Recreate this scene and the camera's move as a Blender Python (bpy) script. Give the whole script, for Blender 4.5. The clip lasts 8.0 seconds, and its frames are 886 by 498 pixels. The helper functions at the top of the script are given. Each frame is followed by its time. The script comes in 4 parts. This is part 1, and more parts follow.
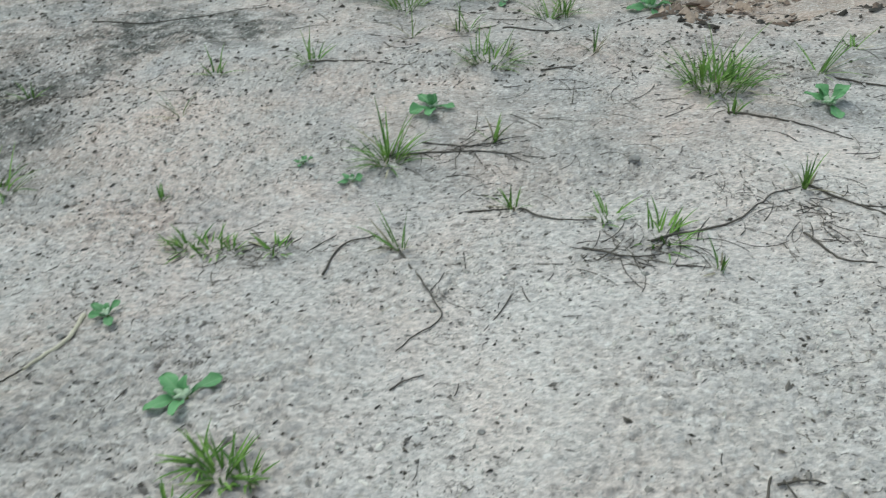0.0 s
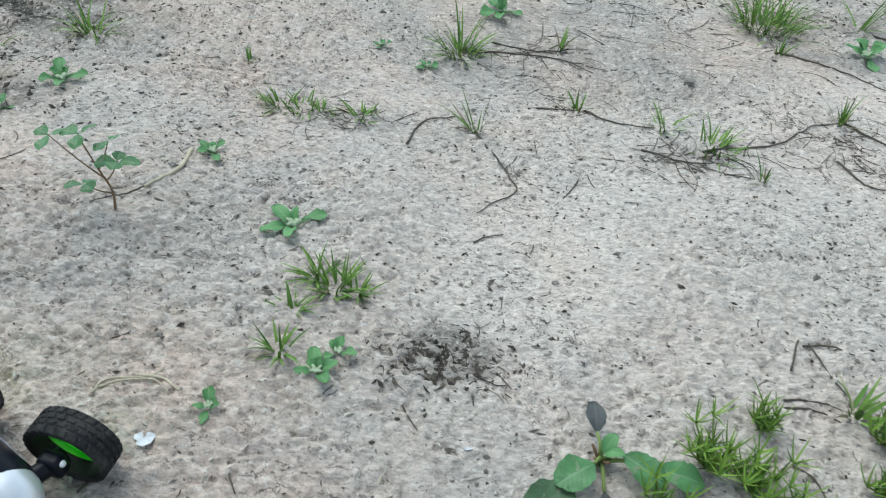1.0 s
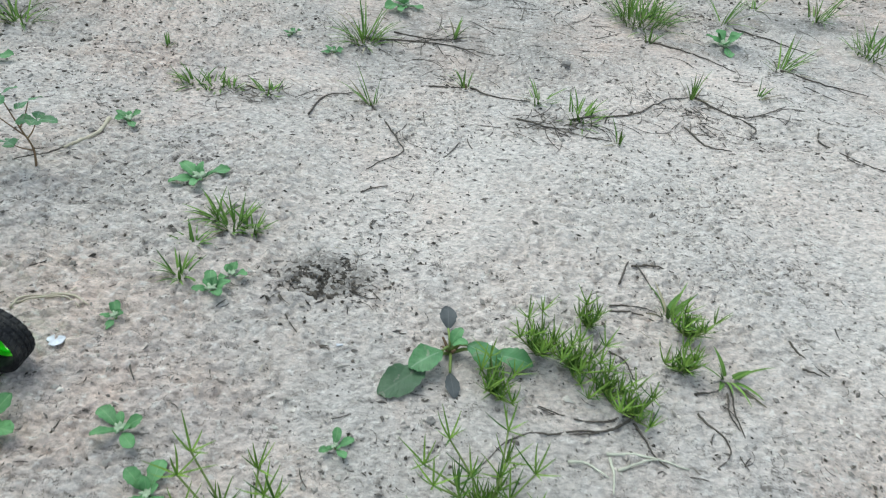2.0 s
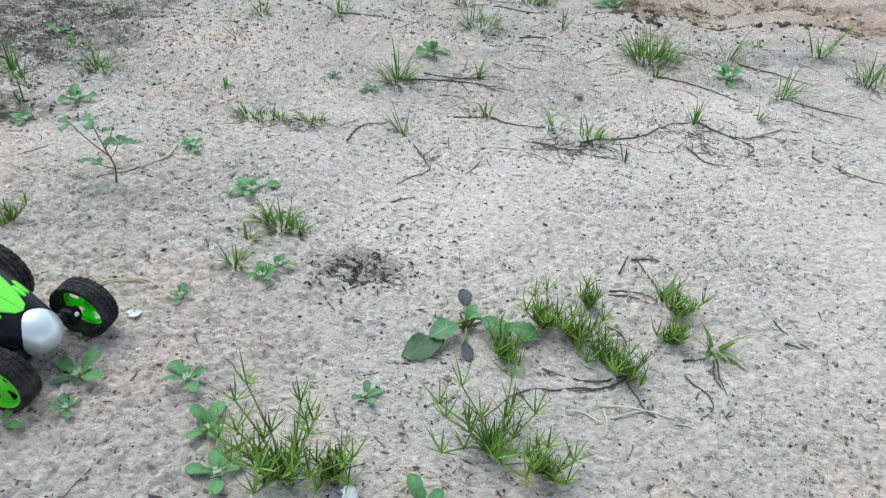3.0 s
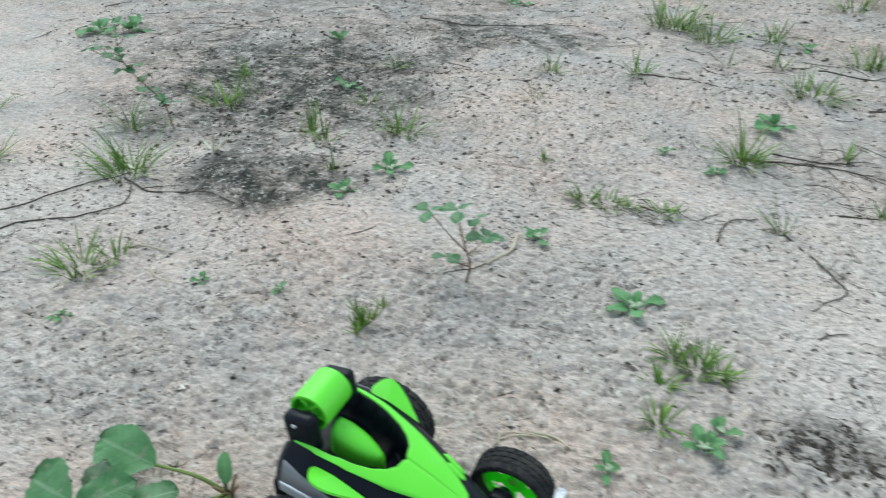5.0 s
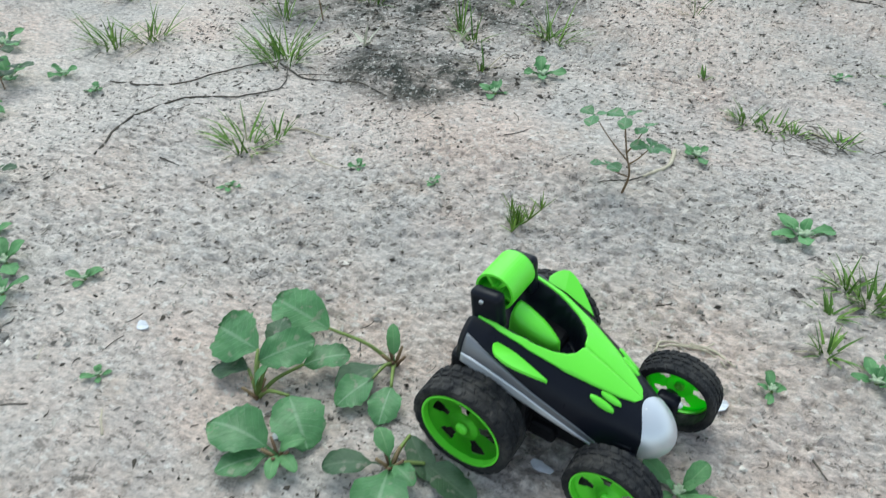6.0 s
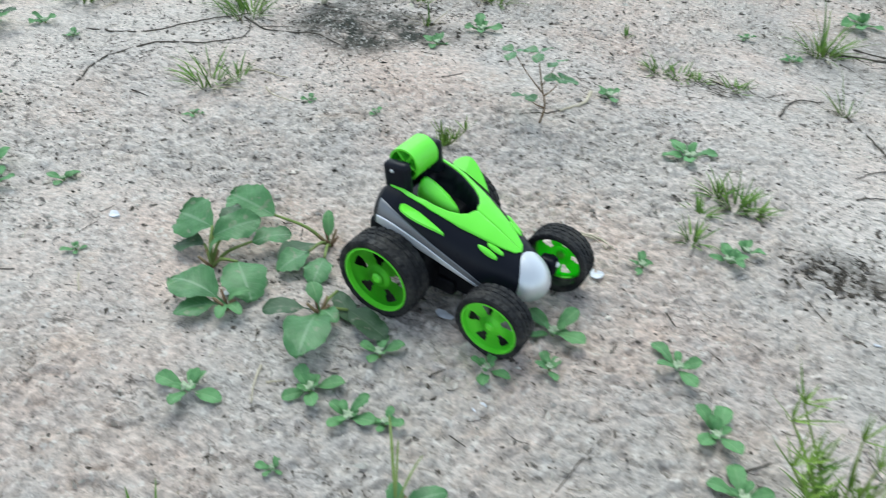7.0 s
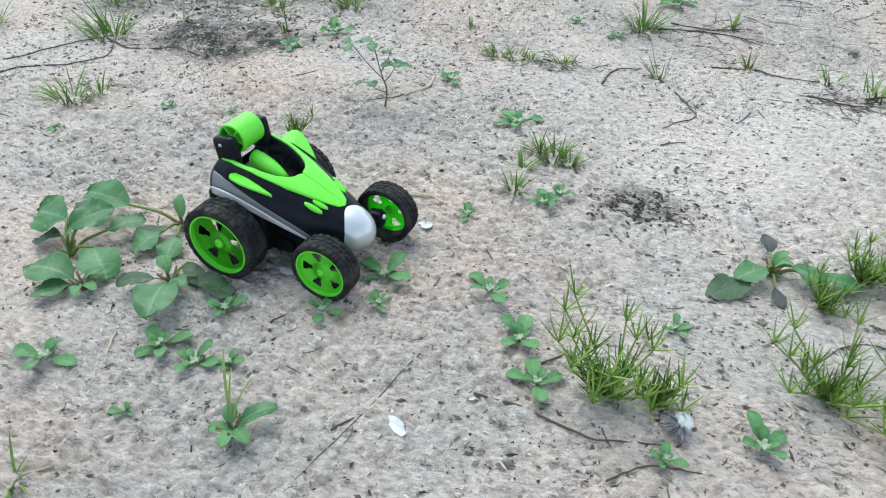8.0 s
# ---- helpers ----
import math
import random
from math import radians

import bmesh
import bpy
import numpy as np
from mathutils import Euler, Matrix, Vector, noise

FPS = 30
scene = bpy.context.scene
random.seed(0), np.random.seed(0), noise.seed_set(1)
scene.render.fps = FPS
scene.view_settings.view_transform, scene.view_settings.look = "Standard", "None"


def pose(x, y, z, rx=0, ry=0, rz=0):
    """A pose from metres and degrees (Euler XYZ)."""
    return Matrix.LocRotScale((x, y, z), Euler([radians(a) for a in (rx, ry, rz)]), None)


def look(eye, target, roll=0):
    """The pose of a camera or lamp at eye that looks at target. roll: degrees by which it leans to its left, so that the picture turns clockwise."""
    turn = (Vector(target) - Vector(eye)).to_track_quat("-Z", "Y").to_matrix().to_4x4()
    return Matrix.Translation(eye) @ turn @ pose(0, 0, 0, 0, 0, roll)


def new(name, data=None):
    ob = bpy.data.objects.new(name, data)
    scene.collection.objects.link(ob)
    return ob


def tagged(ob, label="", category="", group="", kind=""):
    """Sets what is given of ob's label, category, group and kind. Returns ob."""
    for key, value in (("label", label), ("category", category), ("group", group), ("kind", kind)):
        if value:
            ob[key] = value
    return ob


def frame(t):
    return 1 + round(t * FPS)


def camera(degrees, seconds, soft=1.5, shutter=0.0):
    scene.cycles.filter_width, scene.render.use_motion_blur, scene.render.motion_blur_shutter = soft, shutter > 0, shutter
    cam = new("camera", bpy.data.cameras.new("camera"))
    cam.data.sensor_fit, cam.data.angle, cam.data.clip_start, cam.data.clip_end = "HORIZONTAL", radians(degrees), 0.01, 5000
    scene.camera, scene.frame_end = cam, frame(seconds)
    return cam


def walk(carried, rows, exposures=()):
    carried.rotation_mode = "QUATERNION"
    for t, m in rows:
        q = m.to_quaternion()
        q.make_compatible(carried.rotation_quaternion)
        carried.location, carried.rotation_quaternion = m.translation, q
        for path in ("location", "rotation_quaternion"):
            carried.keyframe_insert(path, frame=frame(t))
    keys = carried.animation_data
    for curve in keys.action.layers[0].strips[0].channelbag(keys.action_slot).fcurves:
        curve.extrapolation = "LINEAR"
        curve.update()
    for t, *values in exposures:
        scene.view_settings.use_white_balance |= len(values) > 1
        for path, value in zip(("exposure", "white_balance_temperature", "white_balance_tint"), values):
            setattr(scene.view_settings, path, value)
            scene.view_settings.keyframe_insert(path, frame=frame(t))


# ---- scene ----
cam = camera(65.6, 8.0, soft=1.15, shutter=0.25)
PATH = [
    (0, (0.025, -0.001, 0.388), (-0.04, 1.585, -0.83), -4.3),
    (0.5, (-0.035, -0.051, 0.38), (-0.106, 1.477, -0.909), -0.2),
    (1, (-0.067, -0.095, 0.386), (-0.052, 1.377, -0.968), 4.8),
    (1.5, (-0.026, -0.144, 0.398), (0.082, 1.326, -0.953), 6.1),
    (2, (0.0, -0.204, 0.397), (0.138, 1.308, -0.905), 6.7),
    (2.2, (0.005, -0.232, 0.395), (0.109, 1.289, -0.9), 6.0),
    (3.3, (0.02, -0.313, 0.406), (0.0, 1.339, -0.721), 2.6),
    (3.5, (0.004, -0.306, 0.403), (-0.048, 1.359, -0.704), 2.1),
    (4, (-0.052, -0.266, 0.396), (-0.192, 1.416, -0.678), 0.6),
    (4.5, (-0.149, -0.208, 0.385), (-0.402, 1.459, -0.691), 0.8),
    (5, (-0.246, -0.162, 0.371), (-0.623, 1.47, -0.722), 0.6),
    (5.2, (-0.286, -0.154, 0.37), (-0.724, 1.449, -0.743), 1.1),
    (6.3, (-0.296, -0.218, 0.349), (-0.902, 1.179, -0.946), 0.5),
    (6.5, (-0.282, -0.238, 0.351), (-0.901, 1.171, -0.927), 0.6),
    (7, (-0.213, -0.283, 0.348), (-0.737, 1.167, -0.926), 2.8),
    (7.5, (-0.141, -0.312, 0.34), (-0.539, 1.191, -0.917), 2.3),
    (8, (-0.114, -0.335, 0.349), (-0.473, 1.206, -0.875), 0.6),
]
LIGHTER = [(t, stops - 0.13, 6090, tint) for t, stops, tint in ((0.0, 0.86, -5), (1.0, 0.99, -3), (1.5, 1.05, -2), (2.0, 1.05, -2), (3.5, 1.12, -1), (4.5, 1.09, -2), (5.0, 1.03, -3), (6.5, 1.16, -2), (8.0, 1.24, 0))]
walk(cam, [(t, look(eye, target, roll)) for t, eye, target, roll in PATH], LIGHTER)

# ---- world and light: a bright overcast sky with a broad soft sun ----
world = bpy.data.worlds.new("world")
scene.world = world
world.use_nodes = True
wt = world.node_tree
sky = wt.nodes.new("ShaderNodeTexSky")
sky.sky_type, sky.sun_disc = "NISHITA", False
sky.sun_elevation, sky.sun_rotation = radians(58), radians(-35)
pale = wt.nodes.new("ShaderNodeHueSaturation")
pale.inputs["Saturation"].default_value = 0.5
wt.links.new(sky.outputs[0], pale.inputs["Color"])
wt.links.new(pale.outputs[0], wt.nodes["Background"].inputs[0])
wt.nodes["Background"].inputs[1].default_value = 0.15
sun = new("sun", bpy.data.lights.new("sun", "SUN"))
sun.data.energy, sun.data.angle, sun.data.color = 1.0, radians(42), (1.0, 0.97, 0.92)
sun.matrix_world = look((-1.15, 1.6, 3.4), (0, 0, 0))


# ---- materials ----
def shader(name, rough=0.6, metal=0.0, color=(0.5, 0.5, 0.5)):
    m = bpy.data.materials.new(name)
    m.use_nodes = True
    b = m.node_tree.nodes["Principled BSDF"]
    b.inputs["Roughness"].default_value, b.inputs["Metallic"].default_value = rough, metal
    b.inputs["Base Color"].default_value = (*color, 1)
    return m, m.node_tree, b


def node(nt, kind, **inputs):
    n = nt.nodes.new(kind)
    for k, v in inputs.items():
        n.inputs[k.replace("_", " ")].default_value = v
    return n


def noise_at(nt, scale, detail=4.0, rough=0.55, squash=None, source="Object"):
    tc = nt.nodes.new("ShaderNodeTexCoord")
    n = node(nt, "ShaderNodeTexNoise", Scale=scale, Detail=detail, Roughness=rough)
    out = tc.outputs[source]
    if squash:
        mp = node(nt, "ShaderNodeMapping", Scale=squash)
        nt.links.new(out, mp.inputs[0])
        out = mp.outputs[0]
    nt.links.new(out, n.inputs["Vector"])
    return n.outputs["Fac"]


def ramp(nt, fac, stops):
    r = nt.nodes.new("ShaderNodeValToRGB")
    while len(r.color_ramp.elements) < len(stops):
        r.color_ramp.elements.new(0.5)
    for e, (p, c) in zip(r.color_ramp.elements, stops):
        e.position = p
        e.color = (*c, 1) if isinstance(c, tuple) else (c, c, c, 1)
    nt.links.new(fac, r.inputs[0])
    return r.outputs[0]


def mix(nt, fac, a, b, blend="MIX"):
    n = nt.nodes.new("ShaderNodeMix")
    n.data_type, n.blend_type = "RGBA", blend
    for sock, v in ((n.inputs[0], fac), (n.inputs[6], a), (n.inputs[7], b)):
        if isinstance(v, (int, float)):
            sock.default_value = v
        elif isinstance(v, tuple):
            sock.default_value = (*v, 1)
        else:
            nt.links.new(v, sock)
    return n.outputs[2]


def product(nt, a, b):
    n = nt.nodes.new("ShaderNodeMath")
    n.operation = "MULTIPLY"
    for sock, v in zip(n.inputs, (a, b)):
        if isinstance(v, (int, float)):
            sock.default_value = v
        else:
            nt.links.new(v, sock)
    return n.outputs[0]


def bump(nt, b, height, strength, distance):
    n = node(nt, "ShaderNodeBump", Strength=strength, Distance=distance)
    nt.links.new(height, n.inputs["Height"])
    nt.links.new(n.outputs[0], b.inputs["Normal"])
    return n


def random_of(nt, what="Random"):
    n = nt.nodes.new("ShaderNodeObjectInfo")
    return n.outputs[what]


def attribute(nt, name):
    n = nt.nodes.new("ShaderNodeAttribute")
    n.attribute_name = name
    return n.outputs["Fac"]


def sand_material():
    m, nt, b = shader("sand", 0.95)
    b.inputs["Specular IOR Level"].default_value = 0.12

    def lay(col, mask, amount, paint):
        return mix(nt, product(nt, mask, amount), col, paint)

    col = ramp(nt, noise_at(nt, 3.5, 6, 0.62), [(0.34, (0.490, 0.442, 0.400)), (0.64, (0.592, 0.524, 0.468))])
    col = lay(col, ramp(nt, noise_at(nt, 4.5, 7, 0.68), [(0.44, 0.0), (0.62, 1.0)]), 0.8, (0.640, 0.500, 0.420))
    col = lay(col, ramp(nt, noise_at(nt, 6.5, 5, 0.6), [(0.50, 0.0), (0.68, 1.0)]), 0.40, (0.375, 0.368, 0.366))
    col = lay(col, ramp(nt, noise_at(nt, 16, 6, 0.7), [(0.56, 0.0), (0.70, 1.0)]), 0.45, (0.600, 0.455, 0.350))
    col = lay(col, attribute(nt, "soil_pale"), 0.5, (0.680, 0.606, 0.545))
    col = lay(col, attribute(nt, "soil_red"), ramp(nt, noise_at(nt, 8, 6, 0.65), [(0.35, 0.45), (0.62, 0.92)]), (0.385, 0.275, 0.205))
    # dark soil, with the shade under the bank's crest painted in
    col = lay(col, attribute(nt, "soil_dark_and_shade"), ramp(nt, noise_at(nt, 24, 7, 0.75), [(0.38, 0.22), (0.56, 1.0)]), (0.058, 0.060, 0.050))
    col = mix(nt, 1.0, col, ramp(nt, noise_at(nt, 205, 5, 0.70, (0.7, 1.35, 1.0)), [(0.30, 0.56), (0.5, 1.03), (0.69, 1.38)]), "MULTIPLY")
    where = ramp(nt, noise_at(nt, 6, 4, 0.6), [(0.40, 0.15), (0.58, 1.0)])
    # irregular flecks, torn rather than round: dark humus, and small pit shadows put into the colour
    fleck = ramp(nt, noise_at(nt, 95, 7, 0.72, (0.6, 1.5, 1.0)), [(0.592, 0.0), (0.622, 1.0)])
    col = lay(col, product(nt, fleck, where), 0.75, (0.120, 0.104, 0.088))
    tiny = ramp(nt, noise_at(nt, 170, 5, 0.68, (0.65, 1.4, 1.0)), [(0.63, 0.0), (0.655, 1.0)])
    col = lay(col, tiny, 0.65, (0.120, 0.104, 0.086))
    ridge = nt.nodes.new("ShaderNodeMath")
    ridge.operation = "SUBTRACT"
    nt.links.new(noise_at(nt, 62, 5, 0.6, (0.8, 1.2, 1.0)), ridge.inputs[0])
    ridge.inputs[1].default_value = 0.5
    edge = nt.nodes.new("ShaderNodeMath")
    edge.operation = "ABSOLUTE"
    nt.links.new(ridge.outputs[0], edge.inputs[0])
    crack = product(nt, ramp(nt, edge.outputs[0], [(0.005, 1.0), (0.016, 0.0)]), ramp(nt, noise_at(nt, 55, 3), [(0.50, 0.0), (0.56, 1.0)]))
    col = lay(col, product(nt, crack, where), 0.8, (0.095, 0.083, 0.070))
    light = ramp(nt, noise_at(nt, 150, 5, 0.65, (1.0, 1.2, 1.0)), [(0.57, 0.0), (0.63, 1.0)])
    col = lay(col, light, 0.6, (0.80, 0.745, 0.68))
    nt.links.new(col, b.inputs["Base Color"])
    fine = mix(nt, 0.5, noise_at(nt, 210, 6, 0.72, (0.75, 1.25, 1.0)), noise_at(nt, 430, 5, 0.7, (0.8, 1.2, 1.0)))
    bump(nt, b, fine, 1.0, 0.0056)
    return m


def leaf_material(name, deep, light, vein, rough=0.5, spots=None):
    m, nt, b = shader(name, rough)
    b.inputs["Specular IOR Level"].default_value = 0.35
    col = ramp(nt, noise_at(nt, 90, 6, 0.65), [(0.33, deep), (0.67, light)])
    col = mix(nt, product(nt, random_of(nt), 0.4), col, tuple(min(1, 1.45 * c) for c in light))
    uv = nt.nodes.new("ShaderNodeUVMap")
    sep = nt.nodes.new("ShaderNodeSeparateXYZ")
    nt.links.new(uv.outputs[0], sep.inputs[0])
    off = nt.nodes.new("ShaderNodeMath")
    off.operation = "SUBTRACT"
    nt.links.new(sep.outputs[0], off.inputs[0])
    off.inputs[1].default_value = 0.5
    ab = nt.nodes.new("ShaderNodeMath")
    ab.operation = "ABSOLUTE"
    nt.links.new(off.outputs[0], ab.inputs[0])
    rib = ramp(nt, ab.outputs[0], [(0.012, 1.0), (0.05, 0.0)])
    # side veins: slanted waves that start from the midrib
    slant = nt.nodes.new("ShaderNodeMath")
    slant.operation = "MULTIPLY_ADD"
    nt.links.new(ab.outputs[0], slant.inputs[0])
    slant.inputs[1].default_value = -0.55
    nt.links.new(sep.outputs[1], slant.inputs[2])
    wave = nt.nodes.new("ShaderNodeMath")
    wave.operation = "SINE"
    nt.links.new(product(nt, slant.outputs[0], 58.0), wave.inputs[0])
    side = ramp(nt, wave.outputs[0], [(0.84, 0.0), (1.0, 0.22)])
    col = mix(nt, side, col, mix(nt, 0.5, col, vein))
    col = mix(nt, product(nt, rib, 0.45), col, vein)
    if spots:
        col = mix(nt, ramp(nt, noise_at(nt, 130, 3), [(0.63, 0.0), (0.70, 0.8)]), col, spots)
    nt.links.new(col, b.inputs["Base Color"])
    bump(nt, b, mix(nt, 0.4, noise_at(nt, 150, 4, 0.6), side), 0.6, 0.0022)
    back = nt.nodes.new("ShaderNodeBsdfTranslucent")
    nt.links.new(col, back.inputs[0])
    both = nt.nodes.new("ShaderNodeMixShader")
    both.inputs[0].default_value = 0.22
    nt.links.new(b.outputs[0], both.inputs[1])
    nt.links.new(back.outputs[0], both.inputs[2])
    nt.links.new(both.outputs[0], nt.nodes["Material Output"].inputs[0])
    return m


def island_material(name, a, c, rough=0.7, scale=70):
    m, nt, b = shader(name, rough)
    b.inputs["Specular IOR Level"].default_value = 0.25
    geo = nt.nodes.new("ShaderNodeNewGeometry")
    col = ramp(nt, geo.outputs["Random Per Island"], [(0.1, a), (0.9, c)])
    col = mix(nt, 1.0, col, ramp(nt, noise_at(nt, scale, 4), [(0.3, 0.7), (0.7, 1.2)]), "MULTIPLY")
    nt.links.new(col, b.inputs["Base Color"])
    bump(nt, b, noise_at(nt, scale * 4, 3), 0.4, 0.001)
    return m


def dusty(name, color, rough, metal=0.0, dust=(0.42, 0.38, 0.32), amount=0.25, low=0.55, coat=0.0, gloss=0.5):
    m, nt, b = shader(name, rough, metal)
    fac = ramp(nt, noise_at(nt, 70, 7, 0.7), [(low, 0.0), (low + 0.22, amount)])
    tone = mix(nt, ramp(nt, noise_at(nt, 22, 4), [(0.35, 0.0), (0.65, 0.25)]), color, tuple(0.82 * c for c in color))
    nt.links.new(mix(nt, fac, tone, dust), b.inputs["Base Color"])
    r = ramp(nt, noise_at(nt, 160, 4), [(0.3, rough * 0.8), (0.75, min(1, rough * 1.35))])
    nt.links.new(r, b.inputs["Roughness"])
    b.inputs["Coat Weight"].default_value = coat
    b.inputs["Specular IOR Level"].default_value = gloss
    bump(nt, b, noise_at(nt, 600, 3), 0.08, 0.0005)
    return m


SAND = sand_material()
SEEDLING = leaf_material("seedling_leaf", (0.060, 0.155, 0.055), (0.130, 0.285, 0.108), (0.24, 0.38, 0.18), 0.55)
BROAD = leaf_material("broad_leaf", (0.044, 0.125, 0.042), (0.098, 0.232, 0.088), (0.27, 0.38, 0.24), 0.38, (0.22, 0.26, 0.16))
DULL = leaf_material("dull_leaf", (0.036, 0.075, 0.036), (0.062, 0.115, 0.055), (0.13, 0.18, 0.11), 0.5, (0.2, 0.2, 0.15))
DEAD = leaf_material("withered_leaf", (0.060, 0.065, 0.065), (0.10, 0.105, 0.105), (0.16, 0.16, 0.155), 0.7)
GRASS = island_material("grass_blade", (0.070, 0.145, 0.024), (0.190, 0.300, 0.060))
DRYGRASS = island_material("dry_blade", (0.14, 0.12, 0.07), (0.42, 0.37, 0.24))
PALEGRASS = island_material("pale_blade", (0.45, 0.44, 0.34), (0.62, 0.60, 0.48))
NEEDLE = island_material("needle_leaf", (0.065, 0.135, 0.020), (0.200, 0.310, 0.050))
STEM = island_material("weed_stem", (0.14, 0.20, 0.05), (0.26, 0.30, 0.10))
REDSTEM = island_material("red_stem", (0.16, 0.10, 0.06), (0.24, 0.17, 0.09))
ROOT = island_material("root_bark", (0.060, 0.050, 0.040), (0.17, 0.145, 0.115), 0.85)
STRAW = island_material("straw", (0.42, 0.36, 0.26), (0.60, 0.54, 0.42), 0.75)
CLOD = island_material("clod", (0.14, 0.122, 0.105), (0.60, 0.54, 0.47), 0.95, 200)
PALECLOD = island_material("pale_clod", (0.30, 0.275, 0.24), (0.50, 0.46, 0.40), 0.95, 200)
DARKCLOD = island_material("dark_clod", (0.045, 0.038, 0.03), (0.12, 0.10, 0.08), 0.95, 200)
REDCLOD = island_material("red_clod", (0.15, 0.105, 0.078), (0.43, 0.32, 0.24), 0.95, 200)
STONE = island_material("stone", (0.16, 0.14, 0.12), (0.22, 0.2, 0.18), 0.8, 150)
BUD = island_material("downy_bud", (0.20, 0.30, 0.15), (0.42, 0.48, 0.34), 0.8, 300)
PAPER = island_material("paper", (0.47, 0.475, 0.51), (0.57, 0.575, 0.61), 0.6, 90)
FLUFF = island_material("fluff", (0.60, 0.60, 0.60), (0.8, 0.8, 0.78), 0.9, 90)
ASH = island_material("ash_hair", (0.12, 0.125, 0.14), (0.3, 0.3, 0.32), 0.9, 90)
BLACK = dusty("black_plastic", (0.006, 0.007, 0.012), 0.34, amount=0.008, low=0.55, gloss=0.13)
MATTE = dusty("matte_black_plastic", (0.006, 0.006, 0.008), 0.55, amount=0.03, low=0.5, gloss=0.15)
GREEN = dusty("lime_plastic", (0.150, 0.665, 0.030), 0.4, amount=0.10, low=0.55)
# darker copy of the silver paint, for the band's shaded upper part
SHADED_SILVER = dusty("shaded_silver_paint", (0.17, 0.175, 0.19), 0.38, 0.6, amount=0.1, low=0.6)
SILVER = dusty("silver_paint", (0.60, 0.61, 0.64), 0.36, 0.6, amount=0.1, low=0.6)
RUBBER = dusty("tyre_rubber", (0.012, 0.012, 0.0135), 0.7, amount=0.10, low=0.45, gloss=0.2)
WHITE = dusty("white_plastic", (0.75, 0.75, 0.75), 0.4, amount=0.1)


# ---- mesh helpers ----
rng = random.Random(7)


def finish(name, bm, material, smooth=True):
    me = bpy.data.meshes.new(name)
    bm.normal_update()
    bm.to_mesh(me)
    bm.free()
    for mt in material if isinstance(material, (list, tuple)) else [material]:
        me.materials.append(mt)
    if smooth:
        me.shade_smooth()
    return me


def part(name, bm, material, parent, label="", m=None, smooth=True):
    me = bm if isinstance(bm, bpy.types.Mesh) else finish(name, bm, material, smooth)
    ob = new(name, me)
    if parent:
        ob.parent = parent
    if m is not None:
        ob.matrix_basis = m
    return tagged(ob, label)


def thing(name, m, label, category, group="", kind=""):
    ob = new(name)
    ob.empty_display_size = 0.01
    ob.matrix_basis = m
    return tagged(ob, label, category, group, kind)


TABLE = np.random.RandomState(3).rand(256, 256)


def lattice(x, y, scale, shift):
    x, y = np.asarray(x, float) * scale + shift, np.asarray(y, float) * scale + 1.7 * shift
    i, j = np.floor(x).astype(int), np.floor(y).astype(int)
    u, v = x - i, y - j
    u, v = u * u * (3 - 2 * u), v * v * (3 - 2 * v)
    at = lambda a, b: TABLE[a % 256, b % 256]
    return (at(i, j) * (1 - u) + at(i + 1, j) * u) * (1 - v) + (at(i, j + 1) * (1 - u) + at(i + 1, j + 1) * u) * v


def smooth(a, b, x):
    u = np.clip((np.asarray(x, float) - a) / (b - a), 0, 1)
    return u * u * (3 - 2 * u)


def bank(x, y):
    """How far a place lies in the washed-out hollow of reddish soil behind the crest."""
    x, y = np.asarray(x, float), np.asarray(y, float)
    crest = np.interp(x + 0.07 * (lattice(x, y, 9, 61) - 0.5), [0.16, 0.27, 0.31, 0.335, 0.37, 0.45, 0.57, 0.67, 0.80, 1.1, 1.5, 1.8], [2.2, 1.6, 1.29, 1.14, 1.06, 1.015, 1.03, 1.025, 0.98, 1.0, 1.2, 1.9])
    inside = smooth(0.0, 0.09, y - crest - 0.10 * (lattice(x, y, 11, 9) - 0.5))
    return inside * (1 - smooth(0.5, 1.2, np.hypot(x - 0.85, y - 1.6) + 0.4 * (lattice(x, y, 3, 19) - 0.5)))


def coarse(x, y):
    far = smooth(1.2, 4.0, np.hypot(np.asarray(x) + 0.1, np.asarray(y) - 0.4))
    z = 0.012 * (lattice(x, y, 2.6, 5) - 0.5) + 0.009 * (lattice(x, y, 7.5, 2) - 0.5) + 0.007 * (lattice(x, y, 17, 4) - 0.5)
    return z - 0.045 * bank(x, y) + 0.5 * far * (lattice(x, y, 0.35, 11) - 0.45)


def height(x, y):
    return float(coarse(x, y))


